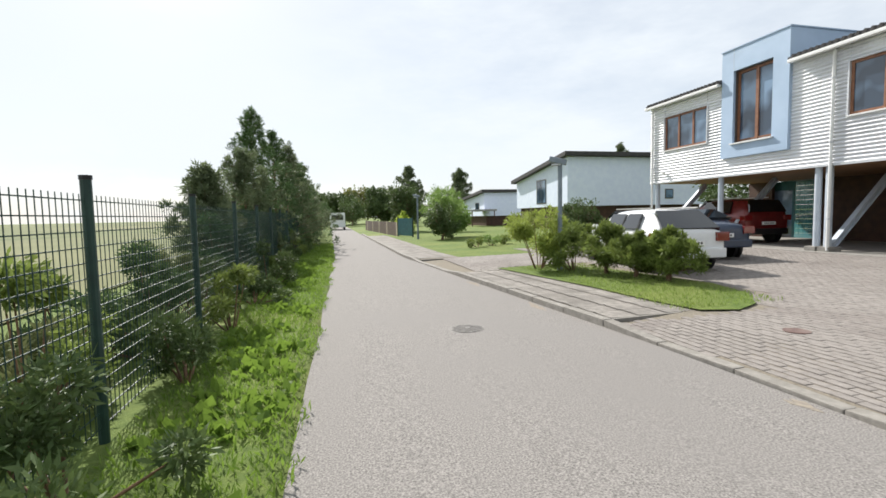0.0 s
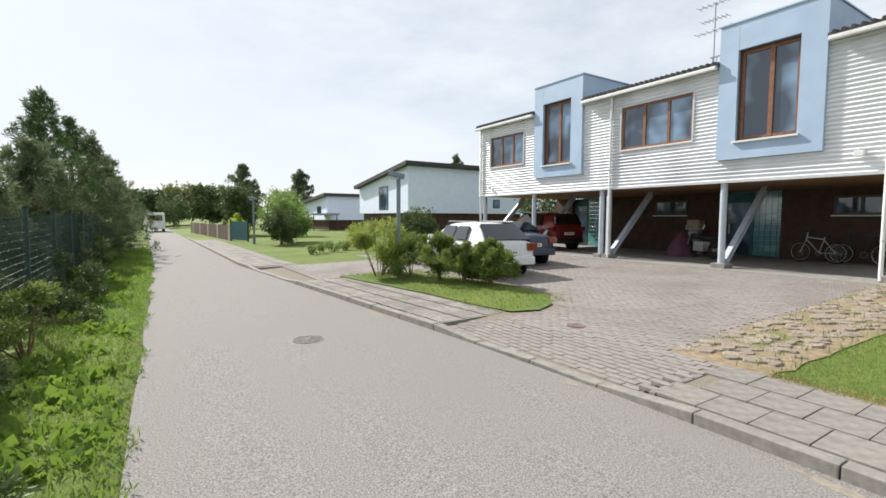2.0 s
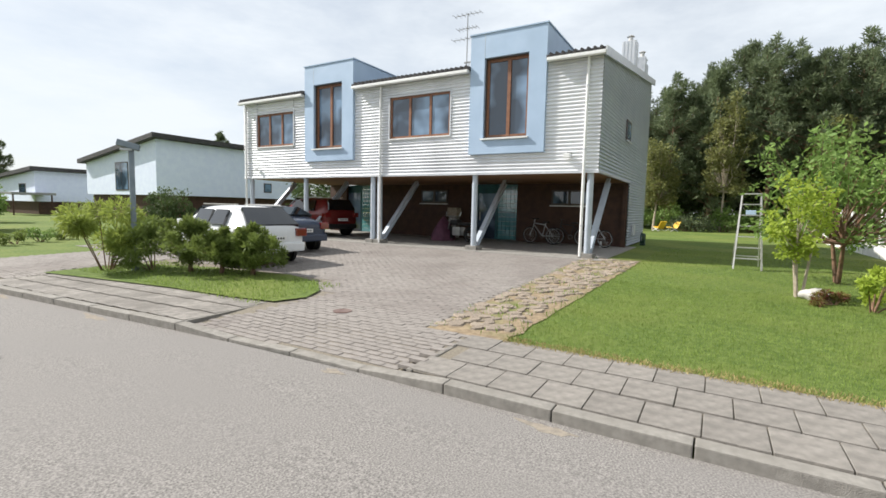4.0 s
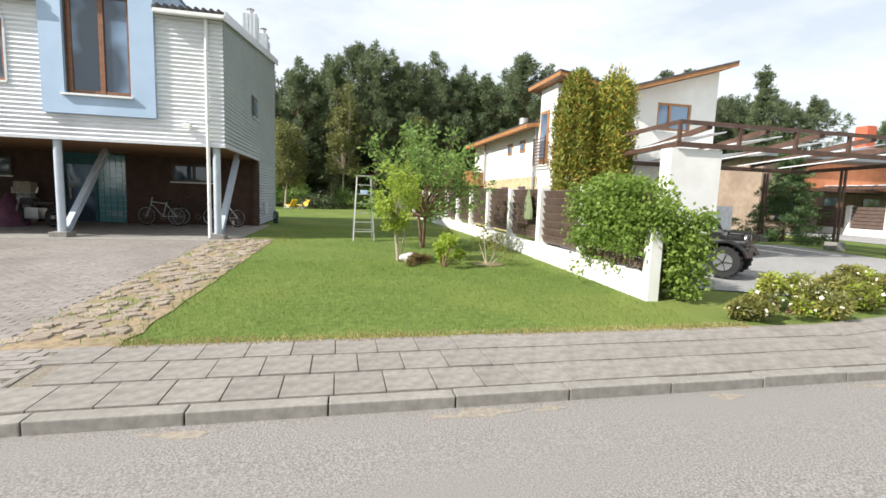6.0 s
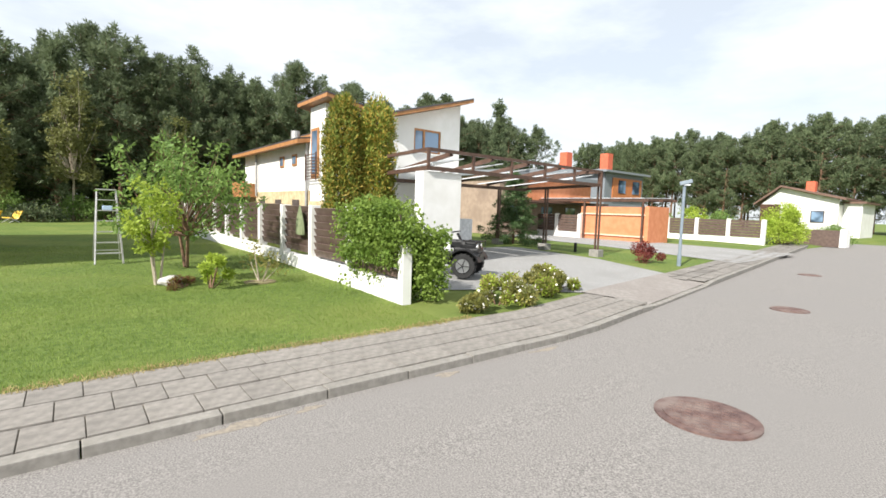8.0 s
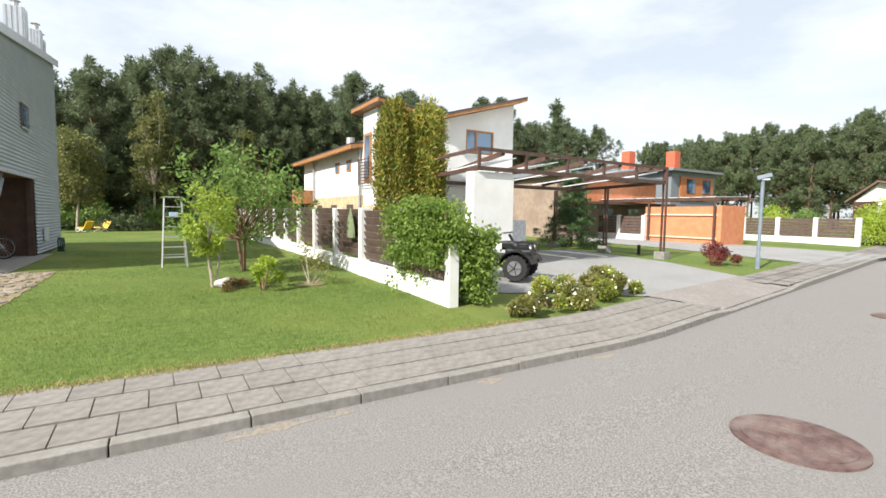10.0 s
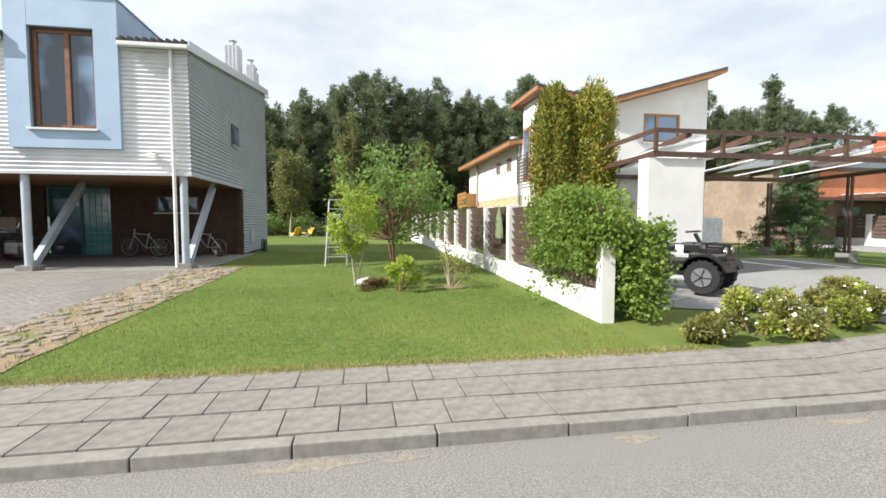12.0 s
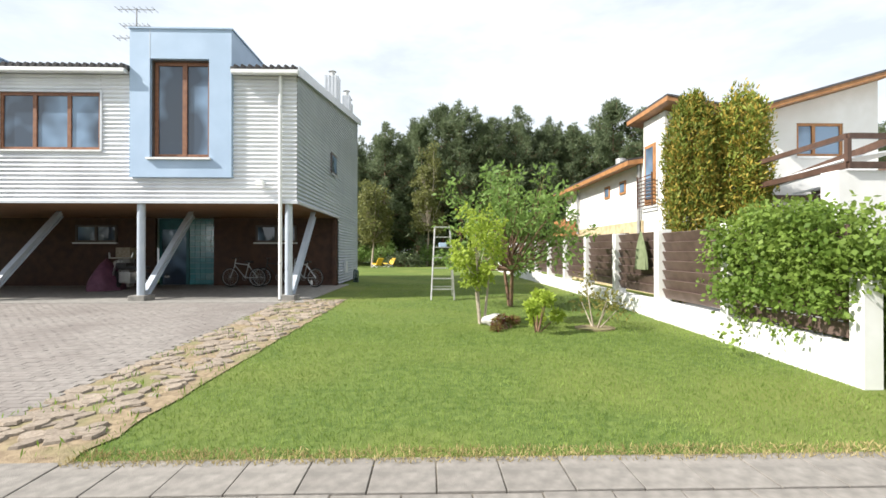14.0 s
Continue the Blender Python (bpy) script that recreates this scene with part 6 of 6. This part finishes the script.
for x, y in spots:
    copy_thing(protos[rs.integers(0, 5)], pose(x, y, 0, 0, 0, rs.uniform(0, 360)) @ Matrix.Diagonal((1.15, 1.15, 1.25, 1) if y < -75 else (1, 1, 0.9 if y > -1 else 1.03, 1)))
for i, (x, y, h) in enumerate(((29, -3.2, 10.5), (30, -10, 8.5), (27.5, 1.5, 7.0))):
    broad("birch_tree", "slender birch with yellowing leaves before the forest", h, h * 0.3, 1.6, 46, 0.6, 60, 0.24, M_BIRCH, M_BARKP, 0.11, 230 + i, (x, y, 0), group="birches")
spr = pine("slender_spruce", "slender spruce rising above the roofs", 11.8, 0.1, 1.35, 0.36, 20, 30, 0.3, M_PINE, 0.14, 240, (17, -34.8, 0), thin=0.5, flat=True)
for i in range(22):
    bush("forest_shrub", "dark green undergrowth at the forest edge", 1.6, 1.8, 1.5 + 0.5 * (i % 3), 1500, 0.2, M_LEAF if i % 3 else M_PINE, (27.5 + 1.5 * (i % 3), 12 - i * 2.2, 0), group="forest undergrowth", seed=250 + i)
for i in range(15):
    bush("forest_shrub", "tall dark undergrowth between the forest pines", 3.0, 3.4, 5.0 + 1.2 * (i % 3), 2600, 0.5, M_PINE if i % 2 else M_LEAF, (39 + 2.0 * (i % 3), 20 - i * 5.0, 0), group="forest undergrowth", seed=500 + i)
for i in range(6):
    bush("distant_grove", "distant dark trees across the meadow", 60, 14, 9, 9000, 2.6, M_PINE, (-330 - 30 * (i % 2), 330 - 110 * i, -1), "trees", group="distant groves", seed=300 + i)

# ---- kerb, slabs, paving, grass ----
kerb = new("kerb")
tagged(kerb, "pale concrete kerb stones, dropped at the drives", "kerb", kind="structure")
kerb_meshes = {}


def shared_box(store, key, dims, material, bevel=0.012):
    if key not in store:
        bm = add_box(bmesh.new(), *dims, bevel=bevel) if bevel else add_box(bmesh.new(), *dims)
        me = bpy.data.meshes.new("piece")
        bm.to_mesh(me)
        bm.free()
        me.materials.append(material)
        store[key] = me
    return store[key]


y = -46.0
while y < 40:
    ends = kerb_height(y), kerb_height(y + 1)
    fresh = ends not in kerb_meshes
    me = shared_box(kerb_meshes, ends, (-0.075, 0.075, 0.004, 0.992, -0.2, max(ends)), M_KERB)
    if fresh:
        for v in me.vertices:
            if v.co.z > 0:
                v.co.z += ends[0] + (ends[1] - ends[0]) * v.co.y - max(ends)
    ob = new("kerb_stone", me)
    ob.parent = kerb
    a = math.degrees(math.atan2(kx(y) - kx(y + 1), 1))
    ob.matrix_basis = pose(kx(y) + 0.075, y, max(ROAD_Z, gz(kx(y) + 0.1) - 0.10) + 0.006 * RND.uniform(-1, 1), 0, 0, a)
    y += 1.0

walkway = new("pavement")
tagged(walkway, "grey concrete slab pavement beside the lawn", "pavement", kind="structure")
for y0, y1 in ((-46, -17.4), (-12.6, -0.5), (3.02, 8.98), (13.02, 34)):
    by = np.linspace(y0, y1, 9)
    raw("slab_bed", [p for yy in by for p in ((kx(yy) + 0.15, yy, gz(kx(yy)) - 0.012), (kx(yy) + 1.55, yy, gz(kx(yy) + 1.55) - 0.008))], [(2 * i, 2 * i + 1, 2 * i + 3, 2 * i + 2) for i in range(8)], M_JOINT, walkway)
SL, SW = 0.42, 0.455
slab_me = shared_box({}, 1, (0.004, SW - 0.006, 0.004, SL - 0.006, -0.05, 0.0), M_SLAB, 0.006)
rest_v, rest_f = [], []
for row in range(3):
    y = -0.52 - 0.21 * (row % 2) - SL
    while y > -46:
        x = kx(y) + 0.155 + row * SW
        dz, tilt = 0.004 * RND.uniform(-1, 1), RND.uniform(-0.5, 0.5)
        if not -17.4 < y < -12.7:
            if y > -17:
                ob = new("paving_slab", slab_me)
                ob.parent = walkway
                ob.matrix_basis = pose(x, y, gz(x) + 0.008 + dz, 0.3 * tilt, tilt, 8.8 if y < -9.5 else 0)
            else:
                b0 = len(rest_v)
                z = gz(x) + 0.008 + dz
                skew = kx(y + SL) - kx(y)
                rest_v += [(x, y, z), (x + SW - 0.01, y, z), (x + SW - 0.01 + skew, y + SL - 0.01, z), (x + skew, y + SL - 0.01, z)]
                rest_f.append((b0, b0 + 1, b0 + 2, b0 + 3))
        y -= SL
for row in range(3):
    y = 13.4
    while y < 34:
        x = kx(y) + 0.155 + row * SW
        b0 = len(rest_v)
        z = gz(x) + 0.006
        rest_v += [(x, y, z), (x + SW - 0.01, y, z), (x + SW - 0.01, y + SL - 0.01, z), (x, y + SL - 0.01, z)]
        rest_f.append((b0, b0 + 1, b0 + 2, b0 + 3))
        y += SL
    y = 3.05
    while y < 8.6:
        x = kx(y) + 0.155 + row * SW
        b0 = len(rest_v)
        z = gz(x) + 0.006
        rest_v += [(x, y, z), (x + SW - 0.01, y, z), (x + SW - 0.01, y + SL - 0.01, z), (x, y + SL - 0.01, z)]
        rest_f.append((b0, b0 + 1, b0 + 2, b0 + 3))
        y += SL
for yy in (-0.53, 3.03, 8.97, 13.03, -12.6, -17.42):
    prism("slab_edge", [(kx(yy) + 0.14, yy - 0.03), (kx(yy) + 1.3, yy - 0.03), (kx(yy) + 1.3, yy + 0.03), (kx(yy) + 0.14, yy + 0.03)], lambda x, y: gz(x) - 0.14, lambda x, y: gz(x) - 0.002, M_KERB, walkway)
tagged(raw("far_slabs", rest_v, rest_f, M_SLAB, walkway), kind="stuff")

# block-paved forecourt
court = sheet("forecourt", [(-10.2, -0.5), (-8.85, -0.5), (-8.85, 0.12), (-0.4, 0.3), (-0.4, HY), (-4.2, 14.5), (-7.0, 12.9), (-11.09, 13.0), (-10.8, 8.98), (-10.0, 6.0), (-10.34, 3.02)], M_JOINT, -0.006, drop=True)
tagged(court, "grey concrete block paving of the forecourt", "paving", kind="structure")
BL, BW = 0.2, 0.1
paver_me = shared_box({}, 1, (0.003, BW - 0.004, 0.003, BL - 0.004, -0.04, 0.0), M_PAVER, 0.004)
pv, pf = [], []
count = 0
def on_court(x, y):
    if y < -0.48 or (y < 0.12 + 0.021 * (x + 8.85) and x > -8.85) or x > -0.45 or x < kx(y) + 0.16:
        return False
    if y > 13 - 0.1 * 0 and x < -6.9 + 0.0:
        return False
    if 2.7 < y < 9.4 and -9.75 < x < -7.0:
        cx = -8.35
        if abs(x - cx) < 1.35 and not (y < 3.6 and x > -7.9) :
            return False
    if 2.9 < y < 9.0 and x < -9.0:
        return False
    return y < 15.2
i = 0
x = -10.35
col = 0
while x < -0.5:
    y = -0.55 + (0.1 if col % 2 else 0.0)
    while y < 15:
        if on_court(x + 0.05, y + 0.1):
            z = gz(x) - dip(x, y) + 0.006 + 0.003 * RND.uniform(-1, 1)
            if count < 300 and x < -8.4 and y < 2.4:
                ob = new("paver", paver_me)
                ob.parent = court
                ob.matrix_basis = pose(x, y, z, RND.uniform(-0.8, 0.8), RND.uniform(-0.8, 0.8), 0)
                count += 1
            else:
                b0 = len(pv)
                g_ = 0.005
                e_ = 0.004
                pv += [(x + g_, y + g_, z), (x + BW - g_, y + g_, z), (x + BW - g_, y + BL - g_, z), (x + g_, y + BL - g_, z),
                       (x, y, z - 0.012), (x + BW, y, z - 0.012), (x + BW, y + BL, z - 0.012), (x, y + BL, z - 0.012)]
                pf += [(b0, b0 + 1, b0 + 2, b0 + 3), (b0 + 4, b0 + 5, b0 + 1, b0), (b0 + 5, b0 + 6, b0 + 2, b0 + 1), (b0 + 6, b0 + 7, b0 + 3, b0 + 2), (b0 + 7, b0 + 4, b0, b0 + 3)]
        y += BL
    x += BW
    col += 1
tagged(raw("paver_field", pv, pf, M_PAVER, court), kind="stuff")
isl_ob = sheet("planted_island", isl, M_GRASS, 0.022)
tagged(isl_ob, "grassy planted island in the forecourt", "grass bed", kind="structure")
drain = tube("drain_cover", (-8.8, 1.63, gz(-8.8)), (-8.8, 1.63, gz(-8.8) + 0.014), 0.14, M_IRON, None, sides=20)
tagged(drain, "small round iron drain cover in the paving", "drain cover")


def manhole(at, r, label, iron=M_IRON):
    m = thing("manhole_cover", label, "manhole cover", at, 20, "manhole covers")
    tube("ring", (0, 0, -0.03), (0, 0, 0.034), r, iron, m, sides=40)
    tube("lid", (0, 0, 0.034), (0, 0, 0.042), r * 0.84, iron, m, sides=40)
    for i in range(9):
        for j in range(9):
            x_, y_ = (i - 4) * r * 0.17, (j - 4) * r * 0.17
            if math.hypot(x_, y_) < r * 0.74:
                box("stud", (x_ - r * 0.06, x_ + r * 0.06, y_ - r * 0.06, y_ + r * 0.06, 0.042, 0.049), iron, m)
    box("centre_plate", (-r * 0.14, r * 0.14, -r * 0.12, r * 0.12, 0.042, 0.053), iron, m)
    return m


manhole((-12.86, -7.8, ROAD_Z + 0.01), 0.47, "rusty round iron manhole cover in the road")
manhole((-11.6, -15.2, ROAD_Z + 0.01), 0.36, "dark iron manhole cover farther along the road")
manhole((-12.33, 3.37, ROAD_Z - 0.008), 0.27, "worn manhole cover level with the asphalt", M_WORN)
manhole((-9.9, -24, ROAD_Z - 0.005), 0.36, "iron manhole cover far along the road")

# strip of loose flat stones between paving and lawn
strip = sheet("stone_strip", [(-8.86 + 0.229 * i, -0.98 - 0.00675 * i + 0.09 * noise.noise((i * 0.7, 1, 0))) for i in range(41)] + [(0.3 - 0.229 * i, 0.34 - 0.0055 * i + 0.1 * noise.noise((i * 0.7, 5, 0))) for i in range(41)], M_DIRT, 0.0)
tagged(strip, "sandy strip with loose flat stones beside the lawn", "path", kind="structure")
stone_mes = []
for k in range(6):
    n = 7
    out = [(0.5 * (0.8 + 0.3 * RND.random()) * math.cos(2 * math.pi * i / n), 0.5 * (0.8 + 0.3 * RND.random()) * math.sin(2 * math.pi * i / n)) for i in range(n)]
    vs = [(a, b, 0.0) for a, b in out] + [(a * 0.88, b * 0.88, 1.0) for a, b in out]
    me = bpy.data.meshes.new("stone")
    me.from_pydata(vs, [], [tuple(range(n, 2 * n))] + [(i, (i + 1) % n, n + (i + 1) % n, n + i) for i in range(n)])
    me.materials.append(M_STONE)
    stone_mes.append(me)
for i in range(295):
    x = RND.uniform(-8.6, 0.2)
    f = (x + 8.72) / 9.0
    y = RND.uniform(-0.92 - 0.27 * f, 0.07 + 0.2 * f)
    ob = new("flat_stone", stone_mes[RND.integers(0, 6)])
    ob.parent = strip
    s = RND.uniform(0.15, 0.34)
    ob.matrix_basis = pose(x, y, gz(x) + 0.0, RND.uniform(-4, 4), RND.uniform(-4, 4), RND.uniform(0, 360)) @ Matrix.Diagonal((s, s * RND.uniform(0.55, 0.9), RND.uniform(0.012, 0.028), 1))

# gravel court by the pergola and drives
grv = sheet("gravel_court", [(-8.3, -12.3), (-7.6, -17.9), (-4.2, -19.3), (0.7, -19.6), (0.7, -9.0), (-6.4, -9.0), (-7.0, -10.4)], M_GRAVEL, 0.006)
tagged(grv, "pale grey gravel court under the pergola", "gravel", kind="structure")
apron = sheet("drive_apron", [(kx(-12.6) + 0.14, -12.6), (-8.29, -12.3), (-7.5, -17.9), (kx(-17.4) + 0.14, -17.4)], M_PAVER, 0.018, drop=True)
tagged(apron, "pale paved drive apron across the pavement", "drive", kind="structure")
far_drive = sheet("far_drive", [(-7.4, -24.5), (-6.9, -34), (9, -31), (9, -26.5), (-4, -25)], M_GRAVEL, 0.006)
tagged(far_drive, "pale gravel drive of the far neighbour", "drive", kind="structure")
for x, y in ((-4.9, -22), (-1.9, -21)):
    bl = tube("bollard_light", (x, y, 0.0), (x, y, 0.42), 0.07, M_BLACK, None, sides=10)
    tagged(bl, "short black bollard light on the lawn", "garden light", "bollard lights")

# grass
def blades(name, label, n, area, h, material, z, lean=0.35, aspect=0.16):
    x0, x1, y0, y1 = area
    q = np.stack([RND.uniform(x0, x1, n), RND.uniform(y0, y1, n), np.zeros(n)], 1)
    q = q[[z(a, b) is not None for a, b, _ in q]]
    q[:, 2] = [z(a, b) for a, b, _ in q]
    ob = leaves(name, q, h, material, None, label, aspect=aspect, up=1.0 / lean, jitter=0.5)
    return tagged(ob, label, "grass", kind="stuff")


def lawn_z(x, y):
    f = (x + 8.72) / 9.0
    return gz(x) - 0.015 if y < -0.96 - 0.27 * min(1, max(0, f)) + 0.14 * noise.noise((x * 3.1, y * 3.1, 2)) else None


blades("lawn_grass", "short mown green lawn", 60000, (-8.82, -3.5, -7.85, -0.9), 0.034, M_BLADE, lawn_z)
blades("lawn_grass", "short mown green lawn", 26000, (-3.5, 6, -7.85, -0.9), 0.04, M_BLADE, lawn_z)
blades("lawn_edge", "dry yellow grass along the pavement edge", 5200, (-8.9, -8.66, -8.4, -0.95), 0.04, M_DRY, lambda x, y: gz(x) - 0.01, 0.7)
blades("verge_grass", "tall bright green grass on the road verge", 36000, (-15.6, -13.95, -4, 26), 0.065, M_WEED, lambda x, y: ROAD_Z + 0.02 if x < verge_x(y) + 0.06 * math.sin(y * 2.3) + 0.05 * math.sin(y * 7) else None, 0.5, 0.2)
blades("island_grass", "grass on the planted island", 7000, (-9.5, -7.2, 3.0, 9.0), 0.06, M_BLADE, lambda x, y: gz(x) + 0.01 if abs(x + 8.3) < 0.95 else None)
blades("strip_weeds", "weeds between the loose stones", 1600, (-8.8, 0.2, -1.1, 0.2), 0.06, M_WEED, lambda x, y: gz(x) if noise.noise((x * 2, y * 2, 0)) > 0.0 else None)
blades("verge_leaves", "broad-leaved weeds on the road verge", 5200, (-15.5, -14.5, -4, 14), 0.11, M_WEED, lambda x, y: ROAD_Z + 0.03 if noise.noise((x * 1.5, y * 1.2, 3)) > 0.05 else None, 1.2, 0.7)
